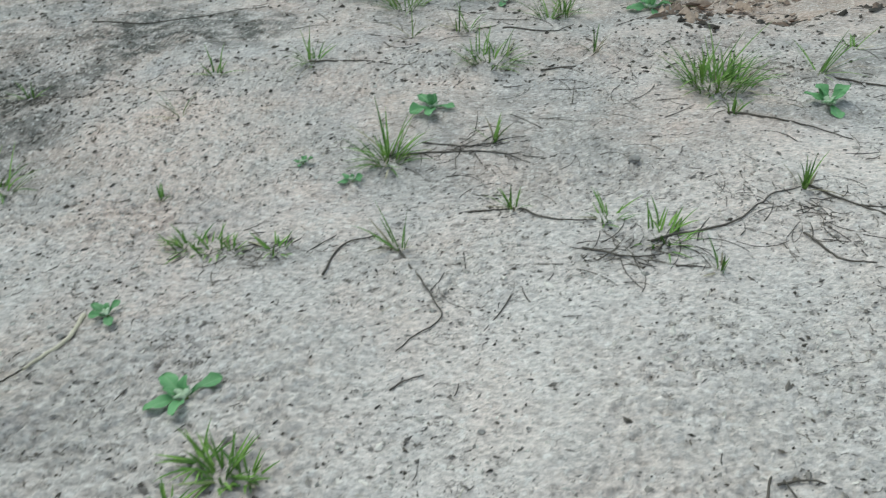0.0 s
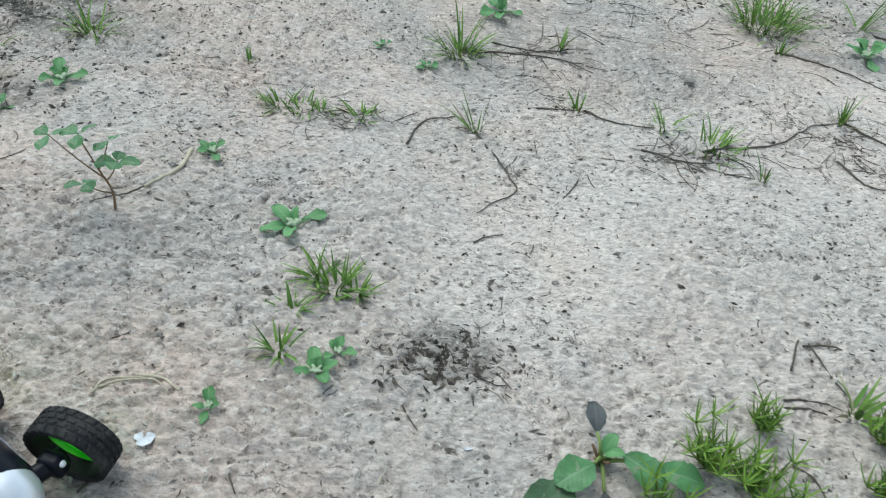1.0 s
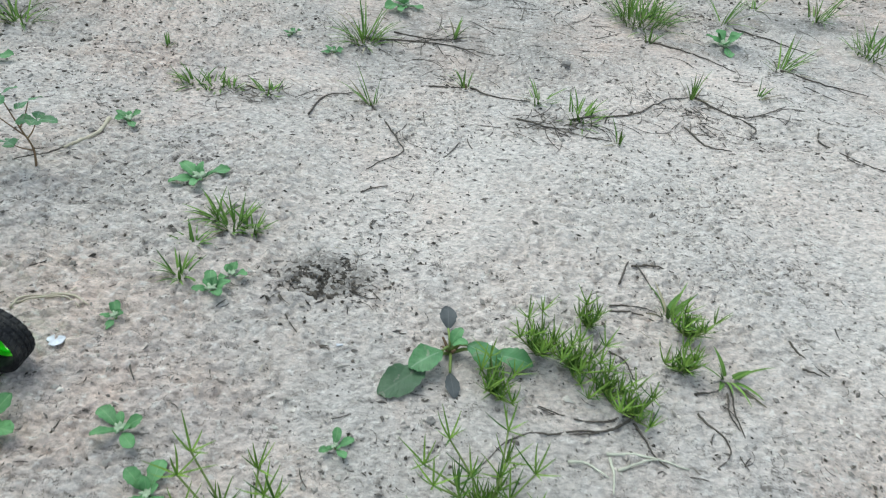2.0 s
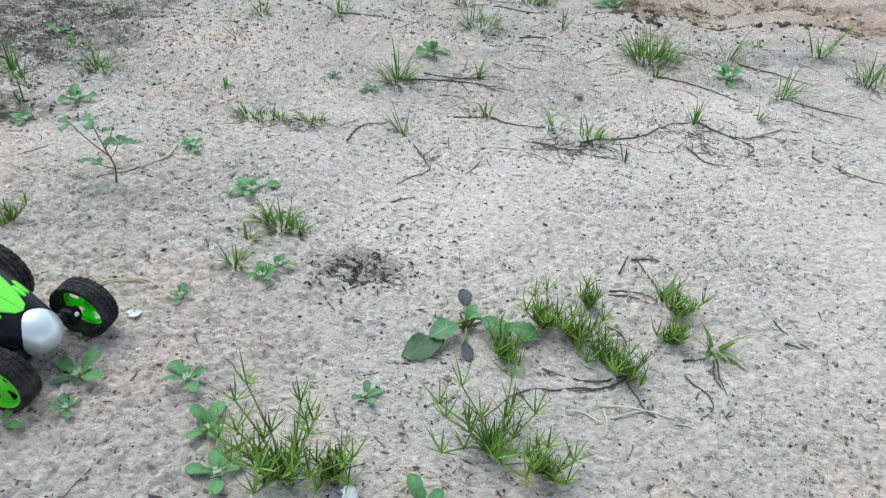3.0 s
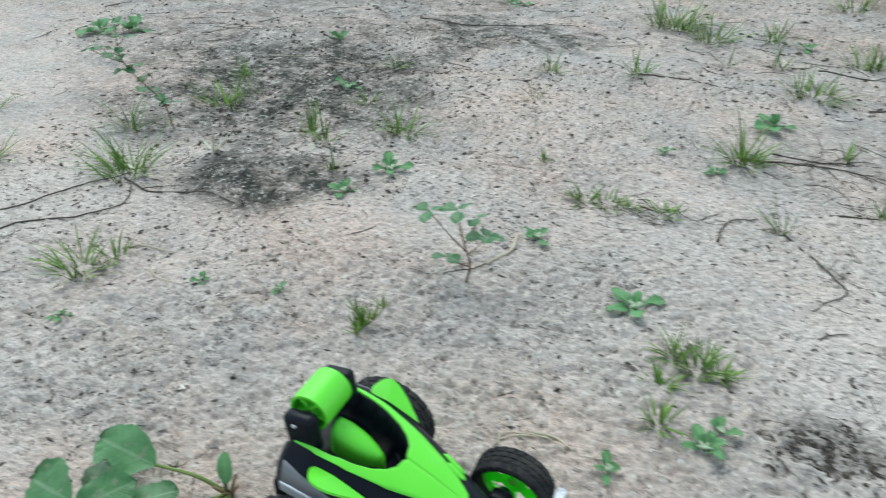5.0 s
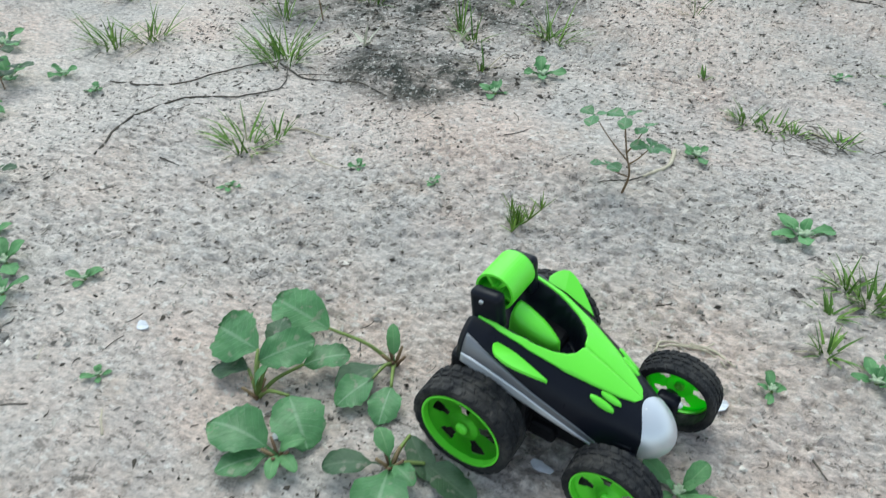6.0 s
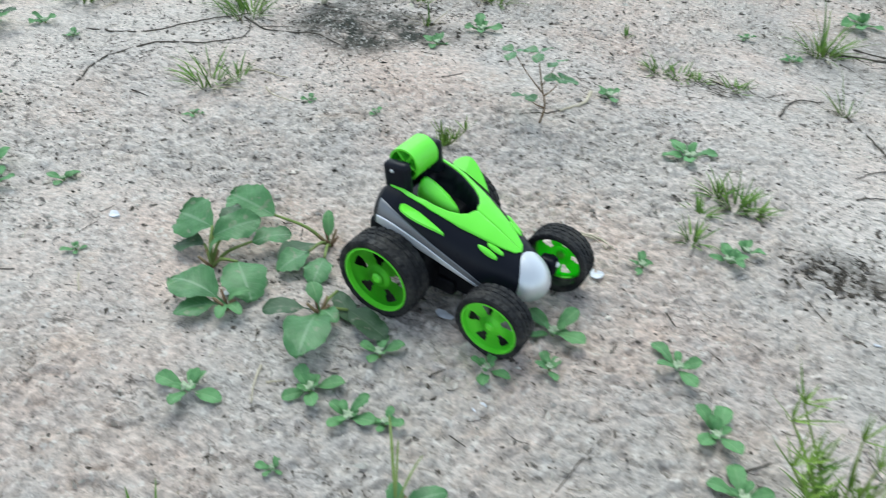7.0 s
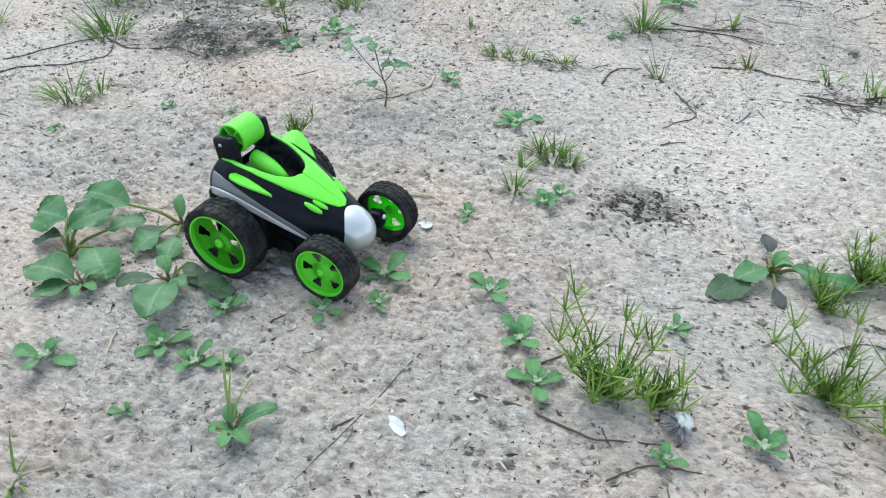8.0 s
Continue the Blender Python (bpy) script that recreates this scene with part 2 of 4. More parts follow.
def ground_sheet():
    def steps(a0, a, b, b0, fine, mid):
        inner = list(np.arange(a, b, fine))
        left, right = list(np.arange(a0, a, mid)), list(np.arange(b, b0, mid))
        out, d = [], mid
        while d < 40:
            out.append(d)
            d *= 1.45
        return np.array([a0 - v for v in reversed(out)] + left + inner + right + [b0 + v for v in out])
    xs = steps(-1.25, -0.72, 0.42, 1.1, 0.0019, 0.0062)
    ys = steps(-0.42, -0.19, 0.62, 1.75, 0.0019, 0.0062)
    X, Y = np.meshgrid(xs, ys)
    Z = coarse(X, Y)
    near = 1 - smooth(1.4, 2.5, np.hypot(X + 0.1, Y - 0.5))
    rough = 0.35 + 0.9 * smooth(0.35, 0.7, lattice(X, Y, 6.5, 37))
    U, V = X + 0.008 * (lattice(X, Y, 95, 71) - 0.5), Y + 0.008 * (lattice(X, Y, 95, 83) - 0.5)
    lumps = 0.0010 * (lattice(X, Y, 40, 6) - 0.5) + 0.0012 * (lattice(U, V, 78, 16) - 0.5) + 0.0007 * (lattice(U, V, 150, 27) - 0.5)
    pits = -0.0016 * smooth(0.68, 0.80, lattice(U * 0.7, V * 1.3, 130, 8)) - 0.0012 * smooth(0.66, 0.78, lattice(U * 0.8, V * 1.2, 235, 13))
    crumbs = 0.0020 * smooth(0.66, 0.78, lattice(U * 0.8, V * 1.2, 165, 21)) + 0.0013 * smooth(0.60, 0.74, lattice(U, V, 300, 29))
    Z = Z + near * (lumps + rough * (pits + crumbs) + bank(X, Y) * (0.034 * (lattice(X, Y, 8, 51) - 0.5) + 0.014 * smooth(0.45, 0.60, lattice(X + 0.03 * lattice(X, Y, 40, 91), Y * 1.8, 9, 53)) + 0.007 * (lattice(X, Y, 45, 57) - 0.5)) + 0.0010 * (lattice(X, Y, 240, 3) - 0.5))
    n, k = X.shape
    idx = np.arange(n * k).reshape(n, k)
    quads = np.stack([idx[:-1, :-1], idx[:-1, 1:], idx[1:, 1:], idx[1:, :-1]], -1).reshape(-1, 4)
    me = bpy.data.meshes.new("ground")
    me.vertices.add(n * k)
    me.vertices.foreach_set("co", np.stack([X, Y, Z], -1).astype(np.float32).ravel())
    me.loops.add(quads.size)
    me.loops.foreach_set("vertex_index", quads.astype(np.int32).ravel())
    me.polygons.add(len(quads))
    me.polygons.foreach_set("loop_start", np.arange(0, quads.size, 4, dtype=np.int32))
    me.update(calc_edges=True)
    blot = lambda cx, cy, rx, ry: 1 - smooth(0.45, 1.15, np.hypot((X - cx) / rx, (Y - cy) / ry) + 0.5 * (lattice(X, Y, 12, 17) - 0.5))
    # blots of dark soil; the last term paints the shade under the bank's crest
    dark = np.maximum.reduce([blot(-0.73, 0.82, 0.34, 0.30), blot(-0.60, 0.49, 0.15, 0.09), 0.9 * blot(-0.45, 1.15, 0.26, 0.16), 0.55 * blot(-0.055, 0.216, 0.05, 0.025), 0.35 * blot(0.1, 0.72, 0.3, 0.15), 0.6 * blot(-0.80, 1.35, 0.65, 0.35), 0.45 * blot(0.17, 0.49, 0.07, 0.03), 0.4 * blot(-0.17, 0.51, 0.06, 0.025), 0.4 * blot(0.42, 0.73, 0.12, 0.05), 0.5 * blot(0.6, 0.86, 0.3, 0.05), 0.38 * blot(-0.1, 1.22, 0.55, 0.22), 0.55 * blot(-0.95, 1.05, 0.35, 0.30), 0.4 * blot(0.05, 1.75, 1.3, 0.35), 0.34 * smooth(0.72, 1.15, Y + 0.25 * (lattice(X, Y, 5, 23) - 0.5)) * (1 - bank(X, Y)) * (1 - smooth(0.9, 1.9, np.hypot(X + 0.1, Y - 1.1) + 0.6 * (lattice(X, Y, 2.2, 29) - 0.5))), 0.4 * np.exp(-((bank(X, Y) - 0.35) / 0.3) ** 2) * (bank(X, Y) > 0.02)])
    pale = np.maximum(blot(0.35, 0.36, 0.60, 0.38), 0.8 * blot(-0.85, 0.22, 0.30, 0.28))
    for name, values in (("soil_red", bank(X, Y)), ("soil_dark_and_shade", dark), ("soil_pale", pale)):
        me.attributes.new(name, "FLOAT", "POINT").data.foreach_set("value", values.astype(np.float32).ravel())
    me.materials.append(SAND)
    me.shade_smooth()
    return tagged(new("ground", me), "pale sandy soil with dark crumbs and pits", "ground", kind="structure")


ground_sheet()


def tube(bm, pts, r0, r1, sides=5):
    """A tapered round stick along a chain of points."""
    pts = [Vector(p) for p in pts]
    rings = []
    for i, p in enumerate(pts):
        way = (pts[min(i + 1, len(pts) - 1)] - pts[max(i - 1, 0)]).normalized()
        a = way.cross(Vector((0.13, 0.21, 0.97))).normalized()
        b = way.cross(a)
        r = r0 + (r1 - r0) * i / (len(pts) - 1)
        rings.append([bm.verts.new(p + r * (math.cos(t) * a + math.sin(t) * b)) for t in (2 * math.pi * k / sides for k in range(sides))])
    for s, e in zip(rings, rings[1:]):
        for k in range(sides):
            bm.faces.new((s[k], s[(k + 1) % sides], e[(k + 1) % sides], e[k]))
    bm.faces.new(rings[0][::-1])
    bm.faces.new(rings[-1])


def spline(pts, per=6):
    pts = [Vector(p) for p in pts]
    ext = [2 * pts[0] - pts[1]] + pts + [2 * pts[-1] - pts[-2]]
    out = []
    for a, b, c, d in zip(ext, ext[1:], ext[2:], ext[3:]):
        for k in range(per):
            t = k / per
            out.append(0.5 * (2 * b + (c - a) * t + (2 * a - 5 * b + 4 * c - d) * t * t + (3 * b - a - 3 * c + d) * t ** 3))
    return out + [pts[-1]]


def blade(bm, base, azimuth, length, width, lift, droop, n=5):
    """One grass blade: a narrow keeled strip that bends over."""
    p, a = Vector(base), lift
    ways = Vector((math.cos(azimuth), math.sin(azimuth), 0))
    across = Vector((-ways.y, ways.x, 0))
    rows = []
    for i in range(n + 1):
        s = i / n
        w = width * (1 - s ** 2.2) * 0.5 * (0.55 + 0.45 * min(1, 4 * s)) + 0.00012
        up = Vector((-ways.x * math.sin(a), -ways.y * math.sin(a), math.cos(a)))
        rows.append((bm.verts.new(p - across * w + up * w * 0.35), bm.verts.new(p), bm.verts.new(p + across * w + up * w * 0.35)))
        p = p + (length / n) * (ways * math.cos(a) + Vector((0, 0, math.sin(a))))
        a -= droop / n
    for r, s in zip(rows, rows[1:]):
        bm.faces.new((r[0], r[1], s[1], s[0]))
        bm.faces.new((r[1], r[2], s[2], s[1]))


def leaf_mesh(name, material, length, width, lift=0.3, droop=0.5, fold=0.2, widest=0.6, stalk=0.2, wave=0.05, seed=0, swell=1.15):
    """One leaf along +x: a stalk and a keeled, arched, slightly wavy blade."""
    r = random.Random(seed)
    bm = bmesh.new()
    uv = bm.loops.layers.uv.new("UVMap")
    n, k = 16, 10
    crinkle = 0.045 * width if width > 0.005 else 0.0
    notch = r.uniform(0, 6)
    x = z = last = 0.0
    a = lift
    rows, ph = [], r.uniform(0, 6)
    for i in range(n + 1):
        s = 1 - (1 - i / n) ** 1.7
        step = (s - last) * length
        x += step * math.cos(a)
        z += step * math.sin(a)
        a -= droop * (s - last)
        last = s
        q = max(0.0, (s - stalk) / (1 - stalk))
        if q < widest:
            w = 0.5 * width * math.sin(0.5 * math.pi * q / widest) ** swell
        else:
            w = 0.5 * width * max(0.0, 1 - ((q - widest) / (1 - widest)) ** 2) ** 0.5
        w = max(w, 0.0009 * (1 - 0.6 * s) * min(1, width / 0.02))
        row = []
        for j in range(k + 1):
            v = 2 * j / k - 1
            ripple = wave * width * v * v * math.sin(9 * s + ph + (2 if v > 0 else 0)) * (q > 0)
            quilt = crinkle * min(1.0, 4 * q) * (math.sin(46 * (s - 0.22 * abs(v)) + 2 * ph) * (1 - abs(v)) * abs(v) * 2 + 1.6 * (r.random() - 0.5) * abs(v))
            edge = 1 - 0.05 * r.random() - 0.05 * abs(v) ** 3 * math.sin(33 * s + notch + (1.5 if v > 0 else 0))
            row.append((bm.verts.new((x - 0.10 * w * v * v, w * v * edge, z + fold * abs(v) * w + ripple + quilt)), (0.5 + 0.5 * v, s)))
        rows.append(row)
    for p, q in zip(rows, rows[1:]):
        for j in range(k):
            c = (p[j], q[j], q[j + 1], p[j + 1])
            f = bm.faces.new([v for v, _ in c])
            for loop, (_, t) in zip(f.loops, c):
                loop[uv].uv = t
    bmesh.ops.reverse_faces(bm, faces=[f for f in bm.faces])
    me = finish(name, bm, material)
    return me


# ---- the toy car ----
def lathe(bm, profile, seg):
    """A closed ring profile of (radius, along) turned about the y axis."""
    rings = []
    for k in range(seg):
        t = 2 * math.pi * k / seg
        rings.append([bm.verts.new((r * math.cos(t), y, r * math.sin(t))) for r, y in profile])
    m = len(profile)
    for a, b in zip(rings, rings[1:] + rings[:1]):
        for i in range(m):
            bm.faces.new((a[i], a[(i + 1) % m], b[(i + 1) % m], b[i]))


def bevelled_box(bm, sx, sy, sz, m, bevel):
    made = bmesh.ops.create_cube(bm, size=1, matrix=m @ Matrix.Diagonal((sx, sy, sz, 1)))
    edges = {e for v in made["verts"] for e in v.link_edges}
    bmesh.ops.bevel(bm, geom=list(edges), offset=bevel, segments=3, profile=0.6, affect="EDGES", clamp_overlap=True)


def tyre_mesh(R, W):
    """One moulded tyre: rounded shoulders and a shallow slanted block tread."""
    r = 0.79 * R
    side = [(r, 0.40), (r * 1.05, 0.47), (R * 0.90, 0.50), (R * 0.945, 0.485)]
    lanes = [0.465, 0.44, 0.39, 0.33, 0.27, 0.24, 0.21, 0.15, 0.09, 0.05, 0.03]
    prof = [(a, -y, 0) for a, y in side] + [(0.0, -y, 1) for y in lanes] + [(0.0, y, 1) for y in reversed(lanes)] + [(a, y, 0) for a, y in reversed(side)]
    bm = bmesh.new()
    seg, rings = 200, []
    for k in range(seg):
        u = k / seg
        ring = []
        for a, y, tread in prof:
            if tread:
                turn = (25 * u + (1.3 if abs(y) < 0.225 else -1.1) * abs(y) + (0.5 if y > 0 else 0)) % 1
                groove = turn < 0.26 or abs(abs(y) - 0.225) < 0.02 or abs(y) < 0.04
                a = R * (0.968 + (0.0 if groove else 0.030) - 0.10 * max(0, abs(y) - 0.36))
            ring.append(bm.verts.new((a * math.cos(2 * math.pi * u), y * W, a * math.sin(2 * math.pi * u))))
        rings.append(ring)
    m = len(prof)
    for a, b in zip(rings, rings[1:] + rings[:1]):
        for q in range(m):
            bm.faces.new((a[q], a[(q + 1) % m], b[(q + 1) % m], b[q]))
    bmesh.ops.recalc_face_normals(bm, faces=bm.faces[:])
    return finish("tyre", bm, RUBBER, False)


def rim_mesh(R, W):
    """A dished five-spoke rim: a barrel, a lip and a face with five windows; its outer side is at -y."""
    bm = bmesh.new()
    r = 0.81 * R
    lathe(bm, [(r, -0.47 * W), (r, -0.12 * W), (r * 0.94, -0.12 * W), (r * 0.93, -0.28 * W), (r * 0.95, -0.47 * W)], 60)
    seg, radii = 100, [0.10, 0.22, 0.36, 0.42, 0.50, 0.60, 0.70, 0.80, 0.88, 0.95]
    plate = bmesh.new()
    level = lambda q: -W * (0.30 - 0.07 * math.sin(math.pi * min(1, q)) ** 2 + 0.04 * (q < 0.3))
    grid = [[plate.verts.new((r * q * math.cos(2 * math.pi * k / seg), level(q), r * q * math.sin(2 * math.pi * k / seg))) for k in range(seg)] for q in radii]
    for i in range(len(radii) - 1):
        q = 0.5 * (radii[i] + radii[i + 1])
        for k in range(seg):
            t = ((k + 0.5) / seg * 5) % 1 - 0.5
            open_half = 0.13 + 0.11 * (q - 0.42) / 0.46
            if 0.42 < q < 0.84 and abs(t) < open_half:
                continue
            plate.faces.new((grid[i][k], grid[i][(k + 1) % seg], grid[i + 1][(k + 1) % seg], grid[i + 1][k]))
    plate.faces.new(grid[0])
    bmesh.ops.solidify(plate, geom=plate.faces[:], thickness=0.0022)
    tmp = bpy.data.meshes.new("plate")
    plate.to_mesh(tmp)
    plate.free()
    bm.from_mesh(tmp)
    bpy.data.meshes.remove(tmp)
    bmesh.ops.recalc_face_normals(bm, faces=bm.faces[:])
    return finish("wheel", bm, GREEN, False)


def cap_mesh(R, W):
    bm = bmesh.new()
    c = 0.12 * R
    lathe(bm, [(c * 0.3, -0.42 * W), (c * 0.85, -0.40 * W), (c, -0.36 * W), (c, -0.2 * W), (c * 0.3, -0.2 * W)], 20)
    bmesh.ops.holes_fill(bm, edges=bm.edges[:])
    bmesh.ops.create_uvsphere(bm, u_segments=12, v_segments=6, radius=c * 0.4, matrix=Matrix.Translation((0, -0.40 * W, 0)) @ Matrix.Diagonal((1, 0.5, 1, 1)))
    return finish("hub_cap", bm, GREEN)


WIDE_X = [-0.0255, -0.0215, -0.009, 0.008, 0.028, 0.050, 0.067, 0.080]
WIDE_Y = [0.0345, 0.0375, 0.0385, 0.0375, 0.0340, 0.0290, 0.0240, 0.0195]
TOP_Z = [0.0830, 0.0865, 0.0870, 0.0832, 0.0755, 0.0655, 0.0565, 0.0490]
LOW_Z = [0.0605, 0.0605, 0.0590, 0.0550, 0.0470, 0.0368, 0.0280, 0.0240]
POWER = 2.7


def shell_dims(x):
    return (float(np.interp(x, WIDE_X, WIDE_Y)), float(np.interp(x, WIDE_X, TOP_Z)), float(np.interp(x, WIDE_X, LOW_Z)))


def shell_top(x, y):
    w, zt, zs = shell_dims(x)
    return zs + (zt - zs) * max(0.0, 1 - min(1, abs(y) / w) ** POWER) ** (1 / POWER)


def shell_side(x, z):
    w, zt, zs = shell_dims(x)
    return w * max(0.0, 1 - min(1, max(0, (z - zs) / (zt - zs))) ** POWER) ** (1 / POWER)


def cockpit_half(x):
    return float(np.interp(x, [-0.040, -0.018, 0.002, 0.014, 0.023, 0.0295, 0.033, 0.0345], [0.0222, 0.0222, 0.0207, 0.0184, 0.0152, 0.0110, 0.0064, 0.0]))


def shell_mesh():
    bm = bmesh.new()
    xs = list(np.linspace(-0.0255, 0.080, 107))
    n = 96
    rows = []
    for x in xs:
        w, zt, zs = shell_dims(x)
        row = []
        for k in range(n + 1):
            t = math.pi * k / n
            c, s = math.cos(t), math.sin(t)
            y = w * math.copysign(abs(c) ** (2 / POWER), c)
            z = zs + (zt - zs) * s ** (2 / POWER)
            d = cockpit_half(x) - abs(y)
            if d > 0:
                z -= 0.021 * float(smooth(0.0, 0.0022, d))
            row.append(bm.verts.new((x, y, z)))
        rows.append(row)
    for a, b in zip(rows, rows[1:]):
        for k in range(n):
            bm.faces.new((a[k], b[k], b[k + 1], a[k + 1]))
    bm.faces.new(rows[0][::-1])
    bm.faces.new(rows[-1])
    for a, b in zip(rows, rows[1:]):
        bm.faces.new((a[0], a[n], b[n], b[0]))
    bmesh.ops.recalc_face_normals(bm, faces=bm.faces[:])
    return bm


def patch(rows_of_points, thick, out):
    """A thin raised panel from rows of points, thickened along out(point)."""
    bm = bmesh.new()
    top = [[bm.verts.new(Vector(p) + thick * out(p)) for p in row] for row in rows_of_points]
    low = [[bm.verts.new(Vector(p) - 0.0006 * out(p)) for p in row] for row in rows_of_points]
    n, k = len(top), len(top[0])
    for i in range(n - 1):
        for j in range(k - 1):
            bm.faces.new((top[i][j], top[i + 1][j], top[i + 1][j + 1], top[i][j + 1]))
            bm.faces.new((low[i][j], low[i][j + 1], low[i + 1][j + 1], low[i + 1][j]))
    for i in range(n - 1):
        for j in (0, k - 1):
            bm.faces.new((top[i][j], top[i + 1][j], low[i + 1][j], low[i][j]))
    for j in range(k - 1):
        for i in (0, n - 1):
            bm.faces.new((top[i][j], top[i][j + 1], low[i][j + 1], low[i][j]))
    bmesh.ops.remove_doubles(bm, verts=bm.verts[:], dist=0.00005)
    bmesh.ops.recalc_face_normals(bm, faces=bm.faces[:])
    return bm


def shell_out(p):
    e = 0.0006
    x, y = p[0], p[1]
    gx = (shell_top(x + e, y) - shell_top(x - e, y)) / (2 * e)
    gy = (shell_top(x, y + e) - shell_top(x, y - e)) / (2 * e)
    return Vector((-gx, -gy, 1)).normalized()


def toy_car(m):
    car = thing("toy_car", m, "black, lime green and silver plastic stunt toy car on sand", "toy car")
    part("body_shell", shell_mesh(), BLACK, car, "glossy black plastic shell with a sunken cockpit")
    bm = bmesh.new()
    bevelled_box(bm, 0.050, 0.072, 0.046, Matrix.Translation((0.002, 0, 0.039)), 0.005)
    bevelled_box(bm, 0.050, 0.042, 0.028, Matrix.Translation((0.044, 0, 0.028)), 0.004)
    bevelled_box(bm, 0.012, 0.066, 0.044, Matrix.Translation((-0.0165, 0, 0.039)), 0.004)
    bevelled_box(bm, 0.060, 0.050, 0.012, Matrix.Translation((0.012, 0, 0.018)), 0.003)
    bevelled_box(bm, 0.004, 0.060, 0.020, Matrix.Translation((-0.0245, 0, 0.032)), 0.0015)
    part("chassis", bm, MATTE, car, "matte black plastic underbody", smooth=False)
    # the arrow on the bonnet, split round the cockpit
    outer = lambda x: float(np.interp(x, [-0.019, -0.005, 0.012, 0.034, 0.050, 0.062, 0.069, 0.0715], [0.0234, 0.0250, 0.0240, 0.0198, 0.0145, 0.0094, 0.0052, 0.0]))
    inner = lambda x: 0.0 if x > 0.0358 else min(outer(x) - 0.0005, max(cockpit_half(x) + 0.0012 - 0.0010 * float(1 - smooth(-0.022, 0.0, x)), 0.0) * float(1 - smooth(0.0335, 0.0359, x)))
    rows = []
    for x in np.linspace(-0.019, 0.0715, 76):
        a, b = outer(x), inner(x)
        rows.append([(x, -a + (a - b) * j / 8, 0) for j in range(9)])
    for side in (1, -1):
        pts = [[(x, side * y, shell_top(x, y)) for x, y, _ in row] for row in rows]
        part("arrow_panel", patch(pts, 0.0011, shell_out), GREEN, car, "lime green arrow-shaped bonnet panel")
    # the teardrop seat in the cockpit
    bm = bmesh.new()
    grid = []
    for i in range(17):
        s = i / 16
        x = -0.008 + 0.030 * s
        w = 0.0088 * (1 - s ** 2.4) ** 0.6 * (0.86 + 0.14 * min(1, 6 * s))
        base = shell_dims(x)[1] - 0.0215
        grid.append([bm.verts.new((x, w * math.cos(math.pi * k / 12), base + (0.0170 - 0.0070 * s) * (math.sin(math.pi * k / 12)) ** 0.4 * (1 if s < 1 else 0))) for k in range(13)])
    for a, b in zip(grid, grid[1:]):
        for k in range(12):
            bm.faces.new((a[k], b[k], b[k + 1], a[k + 1]))
    bm.faces.new(grid[0][::-1])
    bmesh.ops.recalc_face_normals(bm, faces=bm.faces[:])
    part("cockpit_seat", bm, GREEN, car, "lime green teardrop seat in the cockpit")
    for side in (1, -1):
        # the swept silver band along the lower edge: bright below, its shaded upper part coloured dark grey
        bright, grey = [], []
        for x in np.linspace(-0.0205, 0.071, 40):
            w, zt, zs = shell_dims(x)
            t = float(np.interp(x, [-0.025, -0.014, 0.004, 0.022, 0.048, 0.071], [0.0165, 0.0160, 0.0135, 0.0100, 0.0066, 0.0012]))
            lift = float(np.interp(x, [-0.031, 0.002, 0.071], [0.002, 0.0010, 0.0004]))
            cut = t * float(np.interp(x, [-0.0205, -0.006, 0.020, 0.040, 0.071], [0.36, 0.50, 0.56, 0.42, 0.18]))
            z0 = zs + lift
            bright.append([(x, side * shell_side(x, z0 + cut * j / 6), z0 + cut * j / 6) for j in range(7)])
            grey.append([(x, side * shell_side(x, z0 + cut + (t - cut) * j / 6), z0 + cut + (t - cut) * j / 6) for j in range(7)])
        outward = lambda p: Vector((0, math.copysign(1, p[1]), 0.25)).normalized()
        stripe = part("side_stripe", patch(bright, 0.0013, outward), SILVER, car, "silver painted swept band")
        part("shaded_edge", patch(grey, 0.0007, outward), SHADED_SILVER, stripe, "upper edge of the silver band, its shade painted dark grey")
        bm = bmesh.new()
        bmesh.ops.create_cone(bm, cap_ends=True, segments=14, radius1=0.0062, radius2=0.0006, depth=0.020, matrix=Matrix.Translation((0.0735, side * 0.0200, 0.0385)) @ Matrix.Rotation(math.pi / 2 + 0.15, 4, "Y") @ Matrix.Diagonal((0.7, 1, 1, 1)))
        part("front_wing", bm, BLACK, car, "small pointed black wing beside the nose")
        # the upright leaf-shaped fin
        bm = bmesh.new()
        up = Vector((0, side * 0.90, 0.436))
        flat = Vector((0, -side * 0.436, 0.90))
        rows = []
        for i in range(15):
            s = i / 14
            x = -0.003 + 0.031 * s
            root = Vector((x, side * 0.0295, shell_top(x, 0.0295) - 0.001 + 0.003 * s))
            h = 0.0165 * max(0.0, math.sin(math.pi * min(1, 0.06 + 0.94 * s))) ** 0.9 * (1 - 0.45 * s)
            rows.append((root - 0.0011 * flat, root + 0.0011 * flat, root + up * h + 0.0007 * flat + Vector((-0.004 * h / 0.0145, 0, 0)), root + up * h - 0.0007 * flat + Vector((-0.004 * h / 0.0145, 0, 0))))
        rows = [[bm.verts.new(v) for v in r] for r in rows]
        for a, b in zip(rows, rows[1:]):
            for k in range(4):
                bm.faces.new((a[k], a[(k + 1) % 4], b[(k + 1) % 4], b[k]))
        bm.faces.new(rows[0][::-1])
        bm.faces.new(rows[-1])
        bmesh.ops.recalc_face_normals(bm, faces=bm.faces[:])
        part("side_fin", bm, GREEN, car, "lime green leaf-shaped fin", smooth=False)
